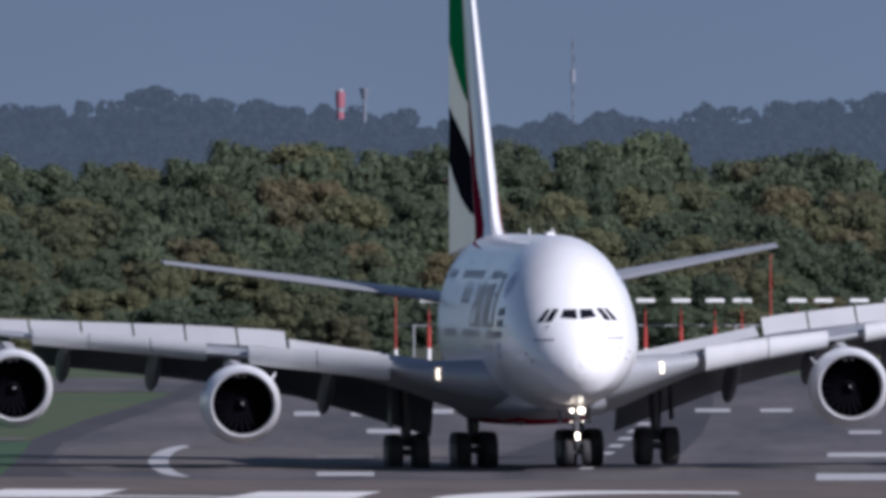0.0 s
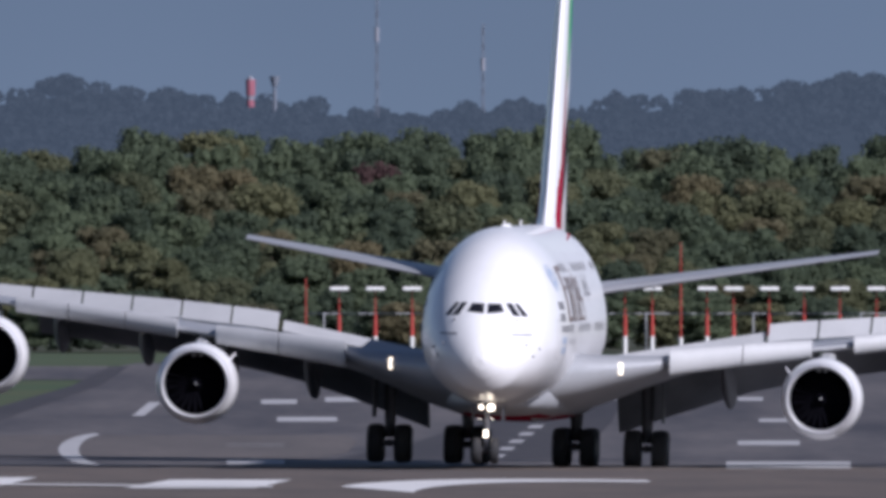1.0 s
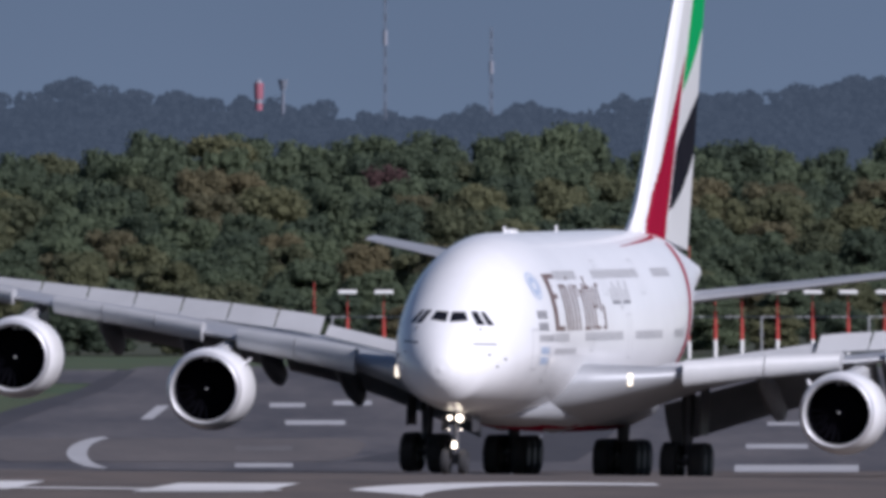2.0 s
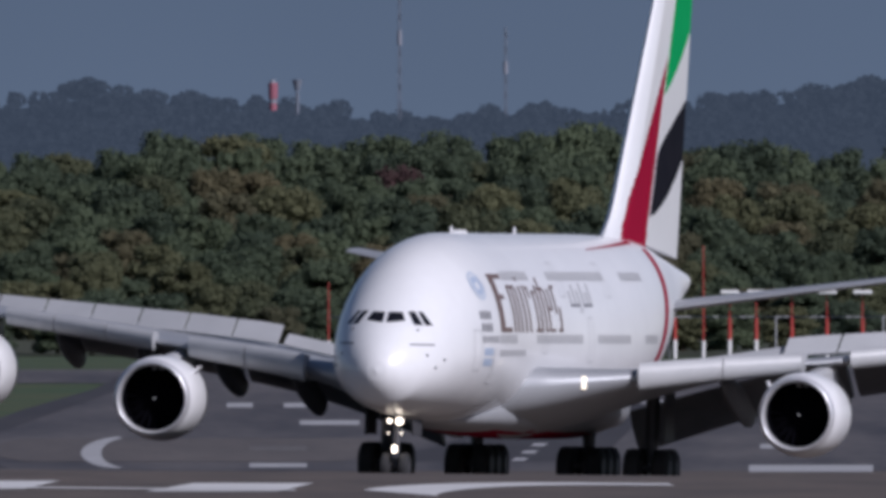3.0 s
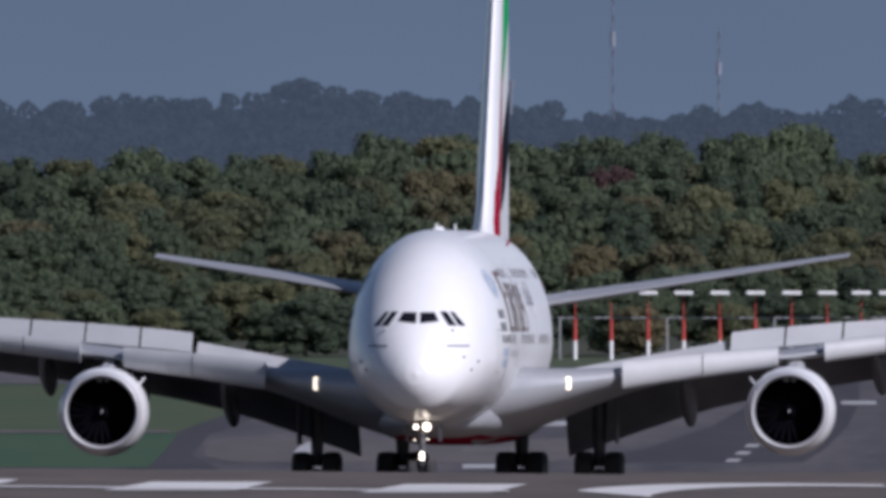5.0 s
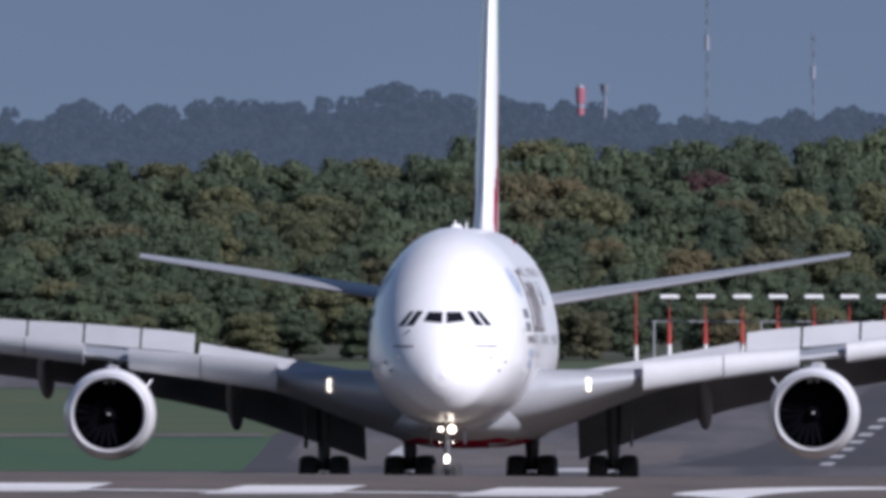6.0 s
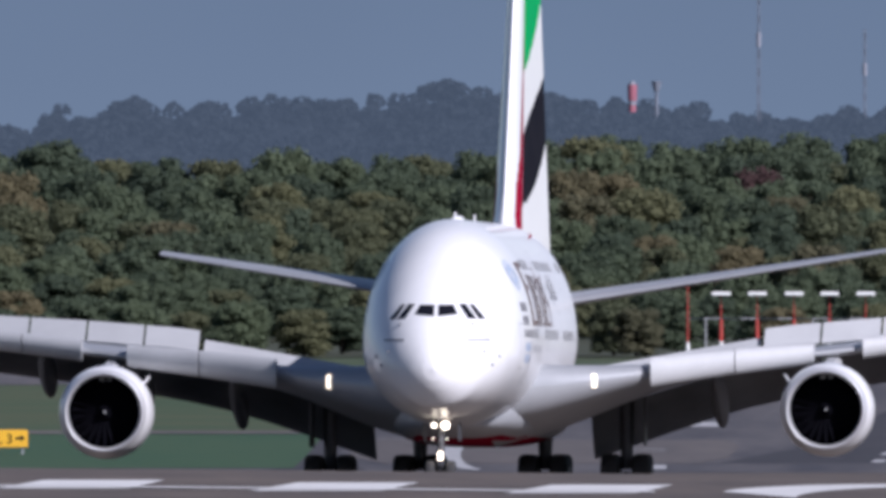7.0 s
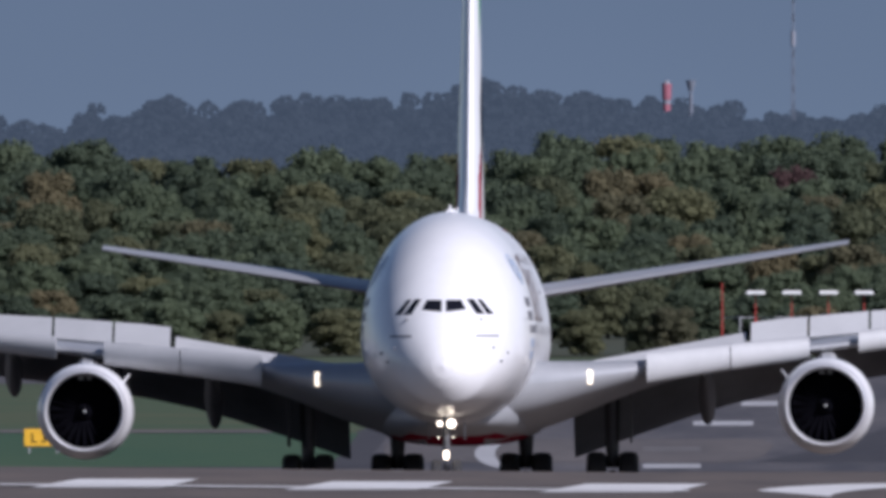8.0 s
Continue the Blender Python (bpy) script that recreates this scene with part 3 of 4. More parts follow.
        for j in range(15):
            f = j / 14
            x, z = 39.0 + 15.0 * f, 10.62 + 0.33 * f
            rings.append([(sx * hull_side(x, z + e, 0.02), x - ST, z + e) for e in (0.0, 0.015 + 0.05 * f, 0.03 + 0.10 * f)])
        part("red_fillet_line", strip(rings, closed=False), RED, fuse, "thin red line running up to the fin")
        side_patch("door", 9.9, 10.8, 4.5, 6.2, WHITE, fuse, sx, "white cabin door", out=0.03)


hull_marks()


def belly_fairing():
    rings = []
    n = 40
    for x, hw, b, t in ((11.5, 0.4, 2.66, 3.1), (15.0, 1.7, 2.42, 3.5), (19.0, 2.6, 2.2, 4.0), (23.5, 3.3, 2.0, 4.6), (30, 3.7, 1.85, 5.0), (38, 3.7, 1.85, 5.0), (43, 3.3, 2.15, 4.6), (47, 1.0, 2.7, 3.6)):
        m = (b + t) / 2
        rings.append([(hw * math.copysign(abs(math.cos(a)) ** 0.75, math.cos(a)), x - ST, m + (t - b) / 2 * math.copysign(abs(math.sin(a)) ** 0.8, math.sin(a)))
                      for a in [2 * math.pi * i / n for i in range(n)]])
    bm = strip(rings)
    for f in bm.faces:
        c = f.calc_center_median()
        if c.z < 2.3 and c.y + ST > 21:
            f.material_index = 1
    part("belly_fairing", bm, [GREY, RED], AC, "grey wing-root fairing with a dark red underside")


belly_fairing()
for sx in (-1, 1):
    for z, x in ((5.75, 2.0), (5.55, 2.55), (5.2, 2.3), (6.9, 1.5)):
        st = hull_front(x, z)
        part("probe", box(sx * x - 0.05, sx * x + 0.05, st - ST - 0.12, st - ST + 0.05, z - 0.05, z + 0.05, 0.02), SEAM, fuse, "small dark air-data probe")
    for x0, z0, z1 in ((6.6, 5.1, 6.9), (26.5, 8.5, 10.0), (20.6, 5.9, 7.7), (37.2, 8.5, 10.0), (31.6, 5.5, 7.5)):
        for e0, e1, f0, f1 in ((0, 0.05, z0, z1), (1.05, 1.1, z0, z1), (0, 1.1, z1, z1 + 0.05), (0, 1.1, z0 - 0.05, z0)):
            side_patch("door_seam", x0 + e0, x0 + e1, f0, f1, CABIN, fuse, sx, "thin grey door outline", nx=2, nz=4)

# span, leading-edge station, chord, height of the leading edge, thickness, twist of the trailing edge
WING = [(1.2, 16.7, 21.4, 4.05, 7.8, -0.7), (2.8, 18.0, 20.5, 4.3, 7.2, -0.6), (4.2, 19.4, 19.6, 4.42, 6.0, -0.5), (7.7, 22.4, 17.6, 4.88, 2.9, -0.1), (11.0, 25.2, 15.0, 5.31, 1.9, 0.3), (14.9, 28.3, 12.6, 5.74, 1.3, 0.45),
        (20.0, 32.1, 10.6, 6.36, 1.0, 0.4), (25.7, 36.3, 8.6, 7.0, 0.85, 0.3), (32.0, 41.0, 6.8, 7.75, 0.65, 0.3), (39.4, 46.5, 4.0, 8.4, 0.35, 0.3)]
WTAB = smooth_table([np.array(w) for w in WING], 5)


def wing_at(s):
    return [float(np.interp(s, WTAB[:, 0], WTAB[:, k])) for k in range(1, 6)]


def airfoil(s, sx, c0=0.0, c1=1.0, n=18, grow=0.0):
    le, ch, z, th, tw = wing_at(s)
    up, low = [], []
    for i in range(n + 1):
        c = c0 + (c1 - c0) * (i / n) ** 2.6
        y = th * 0.26 * math.sqrt(min(1.0, c / 0.07) * (2 - min(1.0, c / 0.07))) * (1 - max(0.0, c - 0.07) / 0.93) ** 0.8
        zc = z + tw * c
        up.append((sx * s, le + ch * c - ST, zc + y * 0.55 + grow))
        low.append((sx * s, le + ch * c - ST, zc - y * (0.62 + 0.75 * max(0.0, min(1.0, (c - 0.06) / 0.34))) - grow))
    return up + low[::-1]


def wing(sx):
    spans = [r[0] for r in WTAB]
    bm = strip([airfoil(s, sx) for s in spans])
    body = part("wing", bm, [GREY], AC, "long grey swept wing")
    # drooped slats along the leading edge, in panels
    for a, b in ((7.85, 11.2), (11.25, 14.4), (16.4, 19.0), (19.05, 21.9), (21.95, 24.6), (26.9, 30.5), (30.6, 34.5), (34.6, 38.5)):
        rings = []
        for i in range(5):
            s = a + (b - a) * i / 4
            le, ch, z, th, tw = wing_at(s)
            drop, fwd = 0.12, 0.75
            pr = []
            hgt = float(np.interp(s, [7.4, 14, 25, 39], [1.3, 0.95, 0.8, 0.5]))
            for k in range(9):
                q = math.pi * (0.5 + k / 8)
                pr.append((sx * s, le - ST - fwd + 0.55 * (1 + math.cos(q)), z - drop + hgt * 0.5 * math.sin(q) + 0.16))
            pr += [(sx * s, le - ST + 0.5, z - drop - 0.05), (sx * s, le - ST + 0.75, z + hgt * 0.45)]
            rings.append(pr)
        part("slat", strip(rings), SLAT, body, "pale grey extended slat")
    # raised spoilers
    for a, b in ((11.9, 14.2), (14.3, 16.7), (16.8, 19.2), (19.3, 21.7), (21.8, 24.2), (24.3, 26.7), (26.8, 29.2)):
        rings = []
        for s in (a, (a + b) / 2, b):
            le, ch, z, th, tw = wing_at(s)
            y0 = le + ch * 0.66 - ST
            zt = float(np.interp(s, [11, 13, 16.6, 25.7, 30], [6.7, 6.95, 7.25, 7.8, 8.05]))
            z0 = zt - 0.85
            rings.append([(sx * s, y0, z0), (sx * s, y0 + 1.5, zt), (sx * s, y0 + 1.53, zt - 0.05), (sx * s, y0 + 0.12, z0 - 0.08)])
        part("spoiler", strip(rings), SLAT, body, "raised pale grey spoiler panel")
    rings = []
    for s in (4.6, 8.0, 11.7):
        le, ch, z, th, tw = wing_at(s)
        y0, zt = le + ch * 0.7 - ST, 5.15 + (s - 4.6) * 0.18
        rings.append([(sx * s, y0, zt - 0.5), (sx * s, y0 + 1.2, zt), (sx * s, y0 + 1.25, zt - 0.05), (sx * s, y0 + 0.12, zt - 0.58)])
    part("spoiler", strip(rings), SLAT, body, "raised pale grey spoiler panel")
    # lowered flaps
    for a, b in ((4.6, 14.2), (14.5, 24.0)):
        rings = []
        for i in range(7):
            s = a + (b - a) * i / 6
            le, ch, z, th, tw = wing_at(s)
            y0, z0 = le + ch * 0.86 - ST, z + tw * 0.86 - 0.25 - 0.1 * th
            fl = 1.25 + ch * 0.115
            ang = radians(33)
            pr = []
            for k in range(13):
                q = 2 * math.pi * k / 13
                cx, cz = 0.5 - 0.5 * math.cos(q), math.sin(q) * 0.09
                pr.append((sx * s, y0 + fl * (cx * math.cos(ang) + cz * math.sin(ang)), z0 + fl * (-cx * math.sin(ang) + cz * math.cos(ang))))
            rings.append(pr)
        part("flap", strip(rings), SHADE_GREY, body, "lowered trailing-edge flap, its grey darkened for shade")
    # flap track fairings
    for s, L, bot in ((10.1, 8.5, 2.4), (14.2, 7.8, 3.2), (18.4, 7.0, 3.8), (22.7, 6.4, 4.3)):
        le, ch, z, th, tw = wing_at(s)
        rings = []
        for k in range(13):
            f = k / 12
            r = 0.44 * math.sin(math.pi * min(1, f * 0.98 + 0.02)) ** 0.6 + 0.02
            yy = le + ch * 0.36 + L * f - ST
            zz = (z - 0.5) + (bot + 0.75 - z + 0.5) * min(1.0, f * 1.25) ** 1.2
            rings.append([(sx * s + r * 0.8 * math.cos(q), yy, zz + r * 1.7 * math.sin(q)) for q in [2 * math.pi * i / 14 for i in range(14)]])
        part("flap_track_fairing", strip(rings), SHADE_GREY, body, "canoe-shaped flap track fairing, its grey darkened for shade")
    # landing light in the root
    le, ch, z, th, tw = wing_at(5.54)
    yl = le - ST - 0.0
    bm = box(sx * 5.54 - 0.11, sx * 5.54 + 0.11, yl - 0.05, yl + 0.3, z - 0.30, z + 0.28, 0.04)
    part("landing_light", bm, DIMLAMP, body, "lit landing light in the wing root")
    # wing-tip fence
    le, ch, z, th, tw = wing_at(39.4)
    rings = [[(sx * 39.45, le + 1.0 - ST, z - 1.0), (sx * 39.52, le + 1.0 - ST, z - 1.0), (sx * 39.52, le + 2.6 - ST, z - 1.0), (sx * 39.45, le + 2.6 - ST, z - 1.0)],
             [(sx * 39.42, le - ST, z), (sx * 39.55, le - ST, z), (sx * 39.55, le + 4.2 - ST, z), (sx * 39.42, le + 4.2 - ST, z)],
             [(sx * 39.45, le + 2.2 - ST, z + 1.2), (sx * 39.52, le + 2.2 - ST, z + 1.2), (sx * 39.52, le + 3.9 - ST, z + 1.2), (sx * 39.45, le + 3.9 - ST, z + 1.2)]]
    part("wing_tip_fence", strip(rings), WHITE, body, "white wing-tip fence")


wing(1)
wing(-1)


def engine(sx, span, x0, zc):
    c = (sx * span, x0 - ST, zc)
    def put(bm):
        bmesh.ops.translate(bm, vec=c, verts=bm.verts)
        return bm
    nac = part("engine_nacelle", put(lathe([(0.28, 1.77), (0.6, 1.87), (1.4, 1.95), (2.6, 1.97), (3.8, 1.86), (5.0, 1.58), (5.6, 1.42), (5.55, 1.36), (4.5, 1.4), (1.5, 1.5)])), WHITE, AC, "white engine nacelle")
    part("inlet_lip", put(lathe([(0.28, 1.77), (0.12, 1.71), (0.03, 1.65), (0.0, 1.61), (0.04, 1.56), (0.14, 1.52), (0.4, 1.49)])), CHROME, nac, "bare metal inlet lip")
    part("inlet_duct", put(lathe([(0.4, 1.48), (1.0, 1.46), (1.5, 1.47)])), FAN_SHADE, nac, "inlet duct with its shade painted near-black")
    for i in range(24):
        a = 2 * math.pi * i / 24
        rings = []
        for r, w, tw in ((0.38, 0.09, 0.3), (0.95, 0.13, 0.7), (1.44, 0.15, 1.05)):
            ca, sa2 = math.cos(a), math.sin(a)
            ring = []
            for px, py in ((-w, -0.02), (w, -0.02), (w, 0.02), (-w, 0.02)):
                tx, ty = px * math.cos(tw) - py * math.sin(tw), px * math.sin(tw) + py * math.cos(tw)
                ring.append((r * ca - tx * sa2, 1.25 + ty, r * sa2 + tx * ca))
            rings.append(ring)
        part("fan_blade", put(strip(rings)), FAN_SHADE, nac)
    part("spinner", put(lathe([(0.75, 0.01), (0.85, 0.12), (1.05, 0.28), (1.3, 0.4)], 24)), FAN_SHADE, nac, "dark fan spinner")
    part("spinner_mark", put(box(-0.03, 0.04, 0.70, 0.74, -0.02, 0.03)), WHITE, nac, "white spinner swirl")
    part("fan_backing", put(lathe([(1.5, 0.01), (1.5, 1.5)], 32)), FAN_SHADE, nac, "core behind the fan with its shade painted near-black")
    part("exhaust_core", put(lathe([(5.0, 1.1), (6.4, 0.75), (7.2, 0.45), (7.9, 0.05)], 32)), STEEL, nac, "dull metal exhaust cone")
    le, ch, z, th, tw = wing_at(span)
    y1 = le - ST + 2.2
    rings = []
    for f in range(9):
        g = f / 8
        y = c[1] + 1.3 + (y1 - c[1] - 1.3) * g
        hw = 0.16 + 0.30 * math.sin(math.pi * (0.12 + 0.6 * g))
        zt = zc + 1.85 + (z - 0.12 - zc - 1.85) * min(1, g * 1.1) ** 1.3
        zb = zc + 1.3
        rings.append([(c[0] - hw, y, zb), (c[0] + hw, y, zb), (c[0] + hw * 0.85, y, zt - 0.18), (c[0] + hw * 0.4, y, zt), (c[0] - hw * 0.4, y, zt), (c[0] - hw * 0.85, y, zt - 0.18)])
    part("pylon", strip(rings), SLAT, nac, "pale grey engine pylon")
    if span < 20:
        bm = strip([[(c[0] - sx * 1.5, c[1] + 1.4, zc + 1.15), (c[0] - sx * 1.55, c[1] + 1.4, zc + 1.1), (c[0] - sx * 1.55, c[1] + 2.6, zc + 1.1), (c[0] - sx * 1.5, c[1] + 2.6, zc + 1.15)],
                    [(c[0] - sx * 1.78, c[1] + 2.0, zc + 1.52), (c[0] - sx * 1.82, c[1] + 2.0, zc + 1.48), (c[0] - sx * 1.82, c[1] + 2.6, zc + 1.48), (c[0] - sx * 1.78, c[1] + 2.6, zc + 1.52)]])
        part("nacelle_strake", bm, WHITE, nac, "small white nacelle strake")


for sx in (1, -1):
    engine(sx, 15.1, 22.6, 3.35)
    engine(sx, 25.8, 31.0, 4.4)


HINGE = 0.44


def fin_edge(z):
    return 53.0 + (z - 11.2) * 0.893, 70.5 + (z - 11.2) * 0.16


def fin_half(chord, c):
    return 0.031 * chord * min(1.0, c / 0.12) ** 0.5 * (1 - 0.86 * max(0.0, c - 0.12))


def flag_colour(c, z):
    q = max(0.0, (z - 11.2) / 8.6)
    if 0.05 + 0.37 * q ** 1.6 < c < 0.425 and z < 19.8:
        return 1
    if c > HINGE:
        g = (c - HINGE) / (1 - HINGE)
        if z > 17.9 + 3.0 * g ** 1.25:
            return 2
        if 12.2 + 2.7 * g ** 1.6 < z < 15.1 + 2.6 * g ** 0.8:
            return 3
    return 0


def fin_slab(c0, c1, n, fillet):
    rings = []
    for z in np.linspace(10.2, 25.4, 110):
        le, te = fin_edge(z)
        chord = te - le
        half = []
        for i in range(n + 1):
            c = c0 + (c1 - c0) * i / n
            x = le + chord * c
            if fillet and z < 13.0:
                x -= 3.4 * ((13.0 - z) / 2.8) ** 2.4 * (1 - (c - c0) / (c1 - c0))
            zz = z
            if not fillet:
                zz = z + max(0.0, 12.0 - z) / 1.8 * (0.7 - 0.68 * (c - c0) / (c1 - c0))
            half.append((fin_half(chord, c), x - ST, zz))
        rings.append(half + [(-p, q, r) for p, q, r in half[::-1]])
    bm = strip(rings)
    for f in bm.faces:
        p = f.calc_center_median()
        le, te = fin_edge(p.z)
        f.material_index = flag_colour((p.y + ST - le) / (te - le), p.z)
    return bm


def fin():
    flag = [WHITE, RED, GREEN, BLACK]
    ob = part("fin", fin_slab(0.0, HINGE - 0.008, 34, True), flag, AC, "tall white fin with a red flag stripe")
    lo, hi = fin_edge(11.4), fin_edge(25.2)
    part("hinge_post", rod((0, lo[0] + (lo[1] - lo[0]) * HINGE - ST, 11.4), (0, hi[0] + (hi[1] - hi[0]) * HINGE - ST, 25.2), 0.14, 0.08), SEAM, ob, "dark rudder hinge gap")
    return part("rudder", fin_slab(HINGE, 1.0, 44, False), flag, AC, "rudder painted with green, white and black flag waves")


RUDDER = fin()


def stabilizer(sx):
    rings = []
    for i in range(11):
        f = i / 10
        s = 0.5 + f * 15.0
        le, ch, z = 57.3 + s * 0.72, 9.6 * (1 - f) + 3.0 * f, 7.98 + (s - 1.2) * 0.158
        pr = []
        for k in range(21):
            q = 2 * math.pi * k / 21
            c = 0.5 - 0.5 * math.cos(q)
            t = ch * 0.092 * 2.6 * (0.2969 * math.sqrt(c) - 0.126 * c - 0.3516 * c * c + 0.2843 * c**3 - 0.1036 * c**4)
            pr.append((sx * s, le + ch * c - ST, z + 0.6 * (c - 0.3) * ch / 9.6 + (t if q < math.pi else -t)))
        rings.append(pr)
    part("tailplane", strip(rings), GREY, AC, "grey swept tailplane")


stabilizer(1)
stabilizer(-1)


def wheel(name, x, y, z, r, w, parent):
    bm = lathe([(-w / 2, r * 0.5), (-w / 2, r * 0.82), (-w * 0.38, r * 0.96), (-w * 0.15, r), (w * 0.15, r), (w * 0.38, r * 0.96), (w / 2, r * 0.82), (w / 2, r * 0.5)], 28, "x", caps=True)
    bmesh.ops.translate(bm, vec=(x, y, z), verts=bm.verts)
    t = part(name, bm, RUBBER, parent, "black tyre")
    bm = lathe([(-w / 2 - 0.02, r * 0.05), (-w / 2 - 0.02, r * 0.45), (w / 2 + 0.02, r * 0.45), (w / 2 + 0.02, r * 0.05)], 20, "x", caps=True)
    bmesh.ops.translate(bm, vec=(x, y, z), verts=bm.verts)
    part("hub", bm, STEEL, t, "dull metal wheel hub")


def gear(x, st, axles, top, r=0.94, half=0.66, w=0.76):
    y = st - ST
    low = r - 0.32
    bm = rod((x, y, 0.9), (x, y, top), 0.25, 0.36)
    leg = part("gear_leg", bm, STEEL, AC, "dull metal landing gear leg")
    rod_bm = rod((x, y, 1.3), (x, y + 1.6, top), 0.09)
    part("drag_brace", rod_bm, STEEL, leg, "dull metal brace")
    L = (axles - 1) * 1.7
    part("bogie_beam", box(x - 0.15, x + 0.15, y - L / 2, y + L / 2, low - 0.15, low + 0.2, 0.05), STEEL, leg, "bogie beam")
    for i in range(axles):
        yy = y - L / 2 + i * 1.7
        part("axle", rod((x - half, yy, low), (x + half, yy, low), 0.1), STEEL, leg)
        for sx in (-1, 1):
            wheel("tyre", x + sx * half, yy, low, r, w, leg)
    return leg


for sx in (-1, 1):
    leg = gear(sx * 6.23, 33.6, 2, 4.8)
    part("gear_door", box(sx * 6.23 + sx * 0.75, sx * 6.23 + sx * 0.81, 33.6 - ST - 1.2, 33.6 - ST + 1.2, 1.9, 4.3, 0.02), STEEL, leg, "dark gear door")
    gear(sx * 2.63, 36.8, 3, 3.0)


def nose_gear():
    st = 5.0
    y = st - ST
    leg = part("nose_gear_leg", rod((0, y, 0.6), (0, y + 0.35, 3.4), 0.13, 0.17), STEEL, AC, "dull metal nose gear leg")
    part("axle", rod((-0.55, y, 0.62), (0.55, y, 0.62), 0.08), STEEL, leg)
    for sx in (-1, 1):
        wheel("tyre", sx * 0.42, y, 0.62, 0.62, 0.4, leg)
        part("gear_door", box(sx * 0.72 - 0.02, sx * 0.72 + 0.02, y + 0.2, y + 2.2, 2.05, 2.8, 0.02), STEEL, leg, "dark nose gear door")
    part("torque_link", box(-0.12, 0.12, y - 0.45, y - 0.1, 1.0, 1.3, 0.03), STEEL, leg)
    for x, z, r in ((0.22, 2.70, 0.17), (-0.25, 2.70, 0.10), (0.0, 1.50, 0.10), (0.0, 1.34, 0.10), (-0.3, 2.15, 0.025), (0.28, 2.15, 0.025)):
        bm = rod((x, y - 0.42, z), (x, y - 0.02, z), r, r * 0.6, 20)
        part("taxi_light", bm, LAMP, leg, "bright lit taxi light")


nose_gear()
for st, h in ((16.3, 0.3), (31.0, 0.28)):
    part("antenna_blade", box(-0.035, 0.035, st - ST, st - ST + 0.4, section(st)[3] - 0.05, section(st)[3] + h, 0.02), WHITE, AC, "white blade antenna")
part("satcom_hump", box(-0.22, 0.22, 17.6 - ST, 19.4 - ST, section(18)[3] - 0.2, section(18)[3] + 0.14, 0.08), WHITE, AC, "white antenna housing on the crown")


# ------------------------------------------------------------ localizer antennas and towers
MASTRED = material("mast_red", (0.40, 0.045, 0.035), 0.5, tone=(0.30, 0.035, 0.03), scale=1.0)
MASTWHITE = material("mast_white", (0.72, 0.72, 0.72), 0.5, tone=(0.6, 0.6, 0.6), scale=1.0)
# tower and mast colours have the distant haze mixed into them
TOWER_RED = material("hazed_tower_red", (0.30, 0.10, 0.135), 0.7, tone=(0.25, 0.09, 0.12), scale=1.0)
TOWER_PALE = material("hazed_tower_white", (0.22, 0.23, 0.27), 0.7, tone=(0.18, 0.19, 0.23), scale=1.0)
TOWER_GREY = material("hazed_mast_steel", (0.17, 0.19, 0.23), 0.8, tone=(0.14, 0.16, 0.20), scale=1.0, spec=0.1)
MASTGREY = material("mast_grey", (0.30, 0.31, 0.33), 0.6, tone=(0.22, 0.22, 0.24), scale=1.0)
DL = 3500.0


def localizer():
    k = F / DL
    zb = ground_z(DL)
    def zz(v):
        return EYE - (v - HORIZON) / k
    us = [157, 221, 286, 349, 413, 476, 540, 603, 663, 711, 808, 855, 918, 980, 1043, 1108]
    def one(u):
        root = thing("localizer_antenna", "red and white banded post carrying a white antenna head", "antenna", "localizer antenna row", pose(u / k, DL, zb))
        h0, h1, h2 = 0.0, zz(438) - zb, zz(400) - zb
        top = zz(354) - zb
        part("lower_post", rod((0, 0, -0.1), (0, 0, h1), 0.13, 0.13), MASTWHITE, root, "white lower post")
        part("upper_post", rod((0, 0, h1), (0, 0, h2), 0.13, 0.10), MASTRED, root, "red upper post")
        part("mast", rod((0, 0, h2), (0, 0, top), 0.04, 0.035), MASTRED, root, "thin red mast")
        part("antenna_head", box(-0.6, 0.6, -1.3, 0.6, top - 0.13, top + 0.13, 0.06), MASTWHITE, root, "white antenna head")
        return root
    first = one(us[0])
    for u in us[1:]:
        copy_thing(first, pose(u / k, DL, zb))
    for u, v in ((98, 336), (761, 272)):
        root = thing("monitor_mast", "tall thin red mast beside the localizer antennas", "mast", "", pose(u / k, DL - 3, zb))
        part("lower_post", rod((0, 0, -0.1), (0, 0, zz(440) - zb), 0.12), MASTWHITE, root, "white lower post")
        part("mast", rod((0, 0, zz(440) - zb), (0, 0, zz(v) - zb), 0.055, 0.035), MASTRED, root)
    rail = thing("rail", "thin grey rail linking the localizer antennas", "rail", at=pose(0, DL + 0.6, 0))
    part("tube", rod((100 / k, 0, zz(398)), (1400 / k, 0, zz(398)), 0.05), MASTGREY, rail)
    for u in range(130, 1400, 190):
        part("support", rod((u / k, 0, zb - 0.1), (u / k, 0, zz(396)), 0.06), MASTGREY, rail)


localizer()


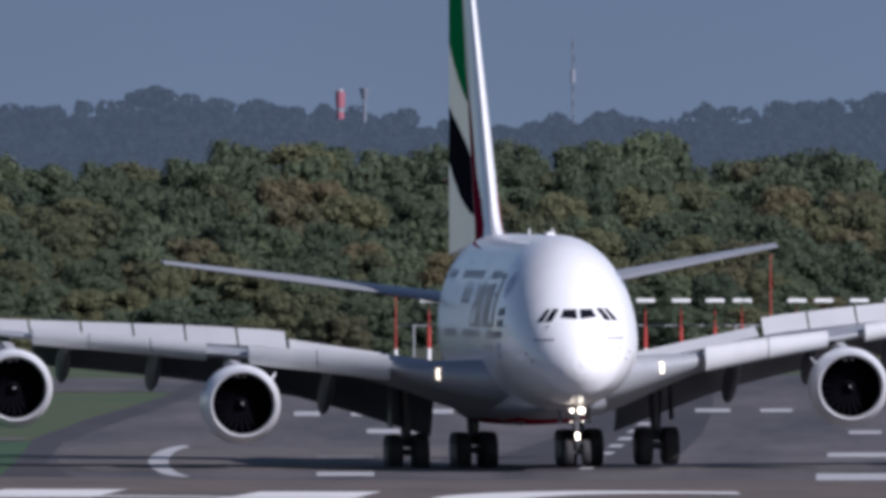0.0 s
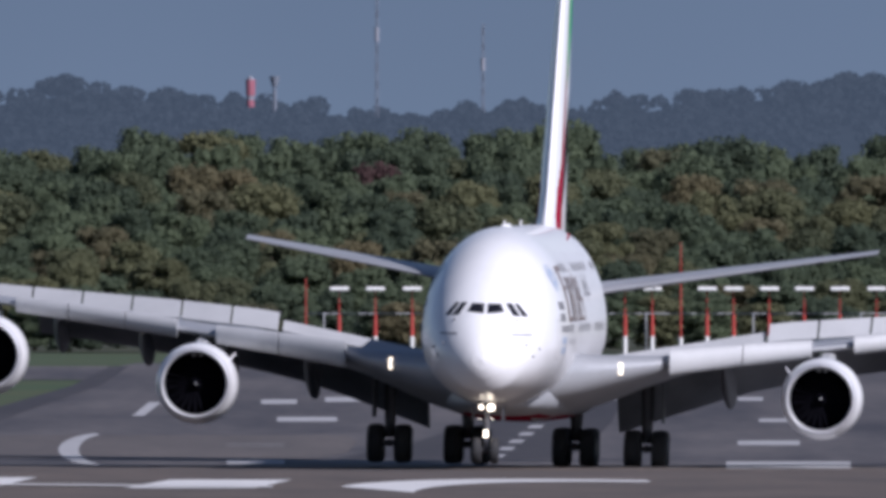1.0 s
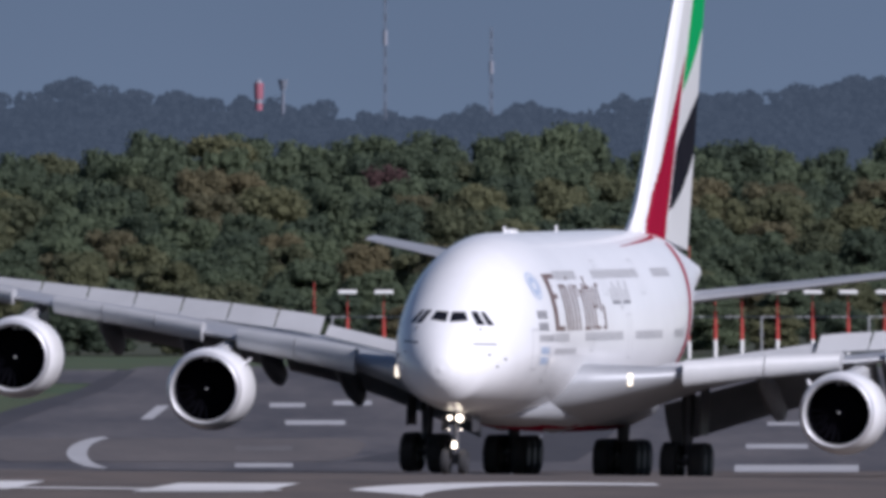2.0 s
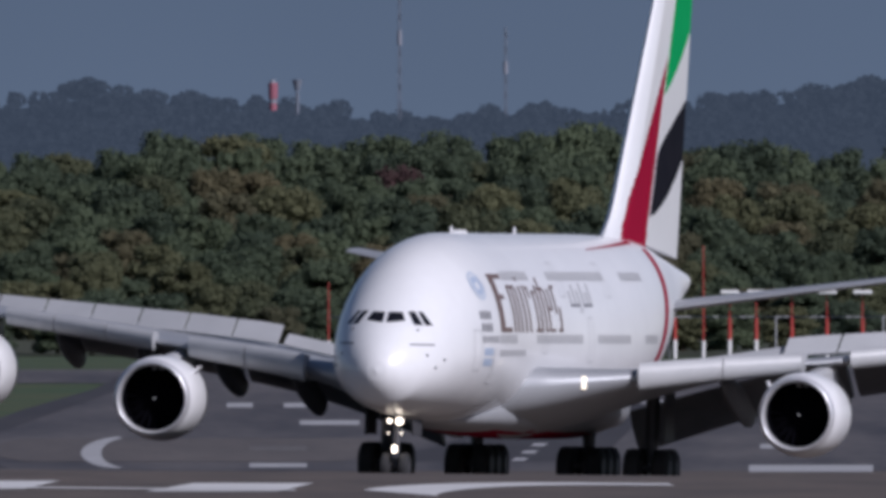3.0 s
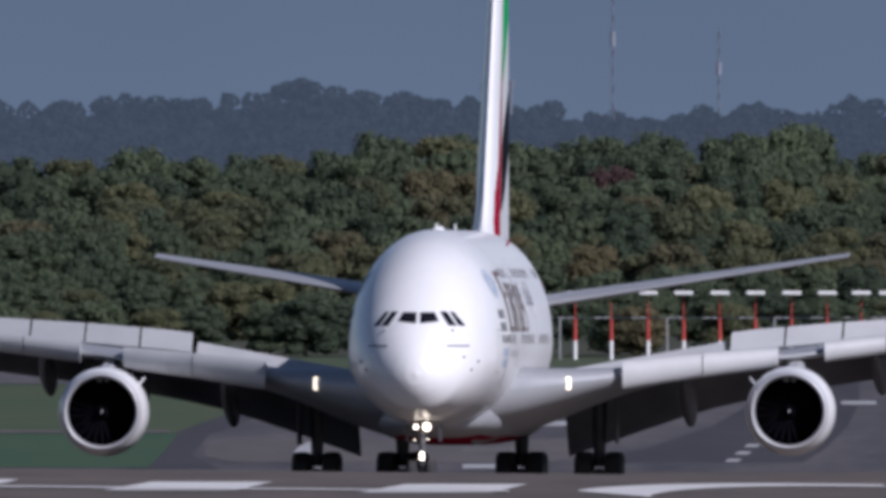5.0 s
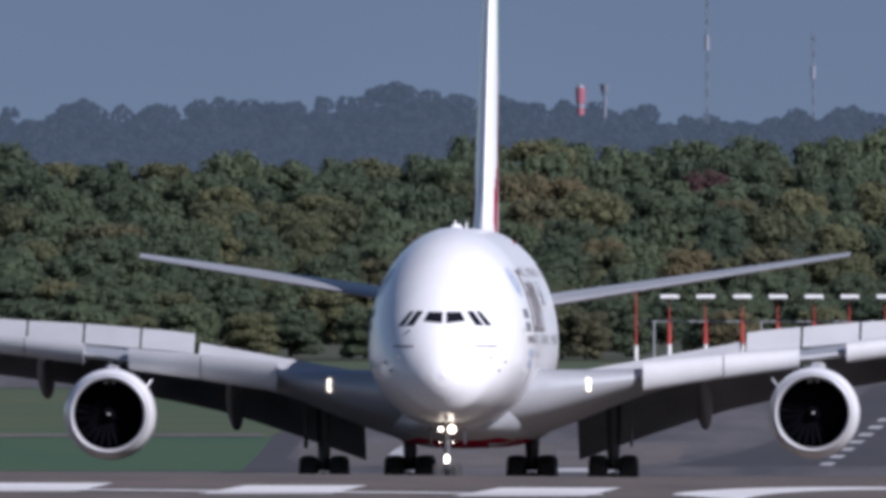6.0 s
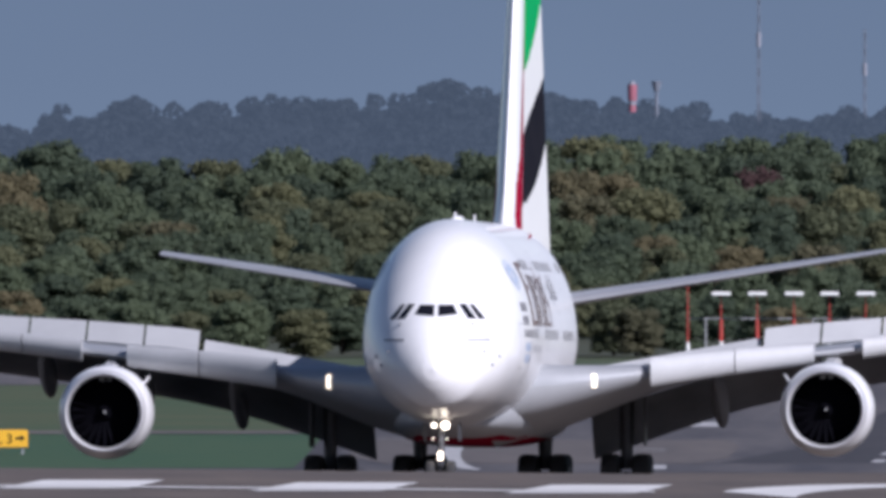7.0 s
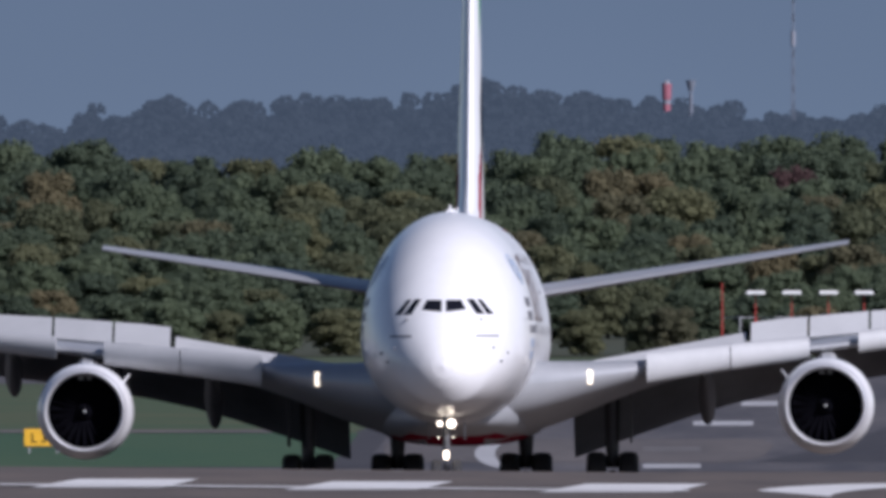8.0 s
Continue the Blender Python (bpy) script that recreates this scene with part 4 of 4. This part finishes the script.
def towers():
    d = 4838.0
    k = F / d
    def zz(v):
        return EYE - (v - HORIZON) / k
    t = thing("radio_tower", "red and white round radio tower on the far hill", "tower", at=pose(0, d, ground_z(d)))
    b = ground_z(d)
    part("shaft", rod((0, 0, 0), (0, 0, zz(20) - b), 0.34, 0.32), TOWER_RED, t, "red shaft")
    part("band", rod((0, 0, zz(20) - b), (0, 0, zz(12) - b), 0.32), TOWER_PALE, t, "white band")
    part("head", rod((0, 0, zz(12) - b), (0, 0, zz(-16) - b), 0.38, 0.42, 16), TOWER_RED, t, "red drum head")
    part("cap", rod((0, 0, zz(-16) - b), (0.0, 0, zz(-22) - b), 0.3, 0.2), TOWER_PALE, t, "white cap")
    t = thing("water_tower", "slim grey tower with a wider head", "tower", at=pose(43 / k, d, b))
    part("shaft", rod((0, 0, 0), (0, 0, zz(0) - b), 0.18, 0.16), TOWER_GREY, t)
    part("head", rod((0, 0, zz(-2) - b), (0, 0, zz(-22) - b), 0.2, 0.45, 14), TOWER_GREY, t, "flared grey head")
    for u, top in ((224, -180), (412, -115)):
        t = thing("lattice_mast", "tall thin grey lattice mast on the far hill", "mast", "hill masts", at=pose(u / k, d + 5, b))
        h = zz(top) - b
        for i in range(4):
            a = math.pi / 4 + i * math.pi / 2
            part("leg", rod((0.22 * math.cos(a), 0.22 * math.sin(a), 0), (0.1 * math.cos(a), 0.1 * math.sin(a), h), 0.04, 0.035, 6), TOWER_GREY, t)
        for i in range(14):
            z0, z1 = h * i / 14, h * (i + 1) / 14
            w = 0.2 - 0.1 * i / 14
            part("brace", rod((-w, 0, z0), (w, 0, z1), 0.025, 0.025, 5), TOWER_GREY, t)
            part("brace", rod((w, 0, z0), (-w, 0, z1), 0.025, 0.025, 5), TOWER_GREY, t)
        part("top_section", rod((0, 0, h * 0.78), (0, 0, h * 0.84), 0.2), TOWER_PALE, t, "white band")


towers()


def taxi_sign():
    p = spot(-1104, 640)
    root = thing("taxiway_sign", "yellow taxiway guidance sign standing on the grass", "sign", at=Matrix.Translation(p))
    k = F / p.y
    w, h = 34 / k, 31 / k
    part("board", box(-w, w, -0.12, 0.12, 0.4, 0.4 + h, 0.03), material("sign_yellow", (0.75, 0.42, 0.02), 0.5, tone=(0.62, 0.34, 0.02), scale=1.5), root, "yellow board")
    for x in (-0.7, 0.7):
        part("leg", rod((x, 0, -0.1), (x, 0, 0.42), 0.05), MASTGREY, root)
    for text, x in (("L", -0.62), ("3", -0.12)):
        cu = bpy.data.curves.new("character", "FONT")
        cu.body, cu.size, cu.extrude = text, 0.68, 0.01
        tmp = bpy.data.objects.new("character", cu)
        me = bpy.data.meshes.new_from_object(tmp)
        bpy.data.objects.remove(tmp)
        me.materials.append(BLACK)
        ob = new("character", me)
        ob.parent = root
        ob.matrix_basis = pose(x, -0.135, 0.60, 90, 0, 0)
        tagged(ob, "black painted character")
    bm = bmesh.new()
    pts = [(0.36, 0.80), (0.62, 0.80), (0.62, 0.70), (0.84, 0.86), (0.62, 1.02), (0.62, 0.92), (0.36, 0.92)]
    strip([[(x, yy, z) for x, z in pts] for yy in (-0.14, -0.115)], bm=bm)
    part("arrow", bm, BLACK, root, "black painted arrow")


taxi_sign()


# ------------------------------------------------------------ what moves
# seconds, window's place (u, v from the tower's mark), scale of a metre, yaw, roll, pitch
FLIGHT = [(0.0, 418.3, 375.7, 36.00, -4.33, -1.62, 0.23), (0.5, 429.6, 371.6, 36.49, -1.10, -0.45, -0.10), (1.0, 418.9, 386.7, 36.97, 3.36, 1.42, 0.30), (1.5, 391.4, 393.9, 37.44, 7.26, 2.24, 0.50),
          (3.0, 207.9, 395.9, 38.83, 11.60, 1.46, -0.03), (3.5, 126.8, 396.8, 39.28, 10.37, 1.12, -0.08), (4.0, 32.4, 394.5, 39.73, 7.87, 1.05, -0.04), (4.5, -51.5, 397.2, 40.19, 5.09, 0.08, 0.01),
          (6.0, -239.5, 388.6, 41.64, 1.74, -0.11, -0.04), (6.5, -299.2, 384.4, 42.15, 2.75, 0.15, -0.16), (7.0, -344.5, 381.6, 42.70, 2.99, -0.21, -0.23), (7.5, -375.7, 378.0, 43.25, 2.34, -0.34, -0.23),
          (8.0, -393.6, 375.0, 43.82, 0.91, -0.45, -0.20)]
WIN_Z = 7.5
# seconds, degrees by which the rudder swings towards the wing on the sunny side
RUDDER_SWING = [(0.0, -5.5), (0.5, -6.0), (1.0, -0.5), (1.5, -2.0), (3.0, -1.5), (3.5, 0.0), (4.5, 1.0), (6.0, 0.0), (6.5, 4.0), (7.0, 6.0), (7.5, 5.0), (8.0, 1.5)]


def motions():
    rows = []
    for t, u, v, s, yaw, roll, pitch in FLIGHT:
        d = F / s
        rows.append((t, pose(u / s - WIN_Z * math.sin(radians(roll)), d, EYE - (v - HORIZON) / s - WIN_Z, pitch, roll, -yaw)))
    walk(AC, rows)
    lo, hi = fin_edge(11.2), fin_edge(25.4)
    p0 = Vector((0, lo[0] + (lo[1] - lo[0]) * HINGE - ST, 11.2))
    p1 = Vector((0, hi[0] + (hi[1] - hi[0]) * HINGE - ST, 25.4))
    axis = (p1 - p0).normalized()
    walk(RUDDER, [(t, Matrix.Translation(p0) @ Matrix.Rotation(radians(-a), 4, axis) @ Matrix.Translation(-p0)) for t, a in RUDDER_SWING])


motions()
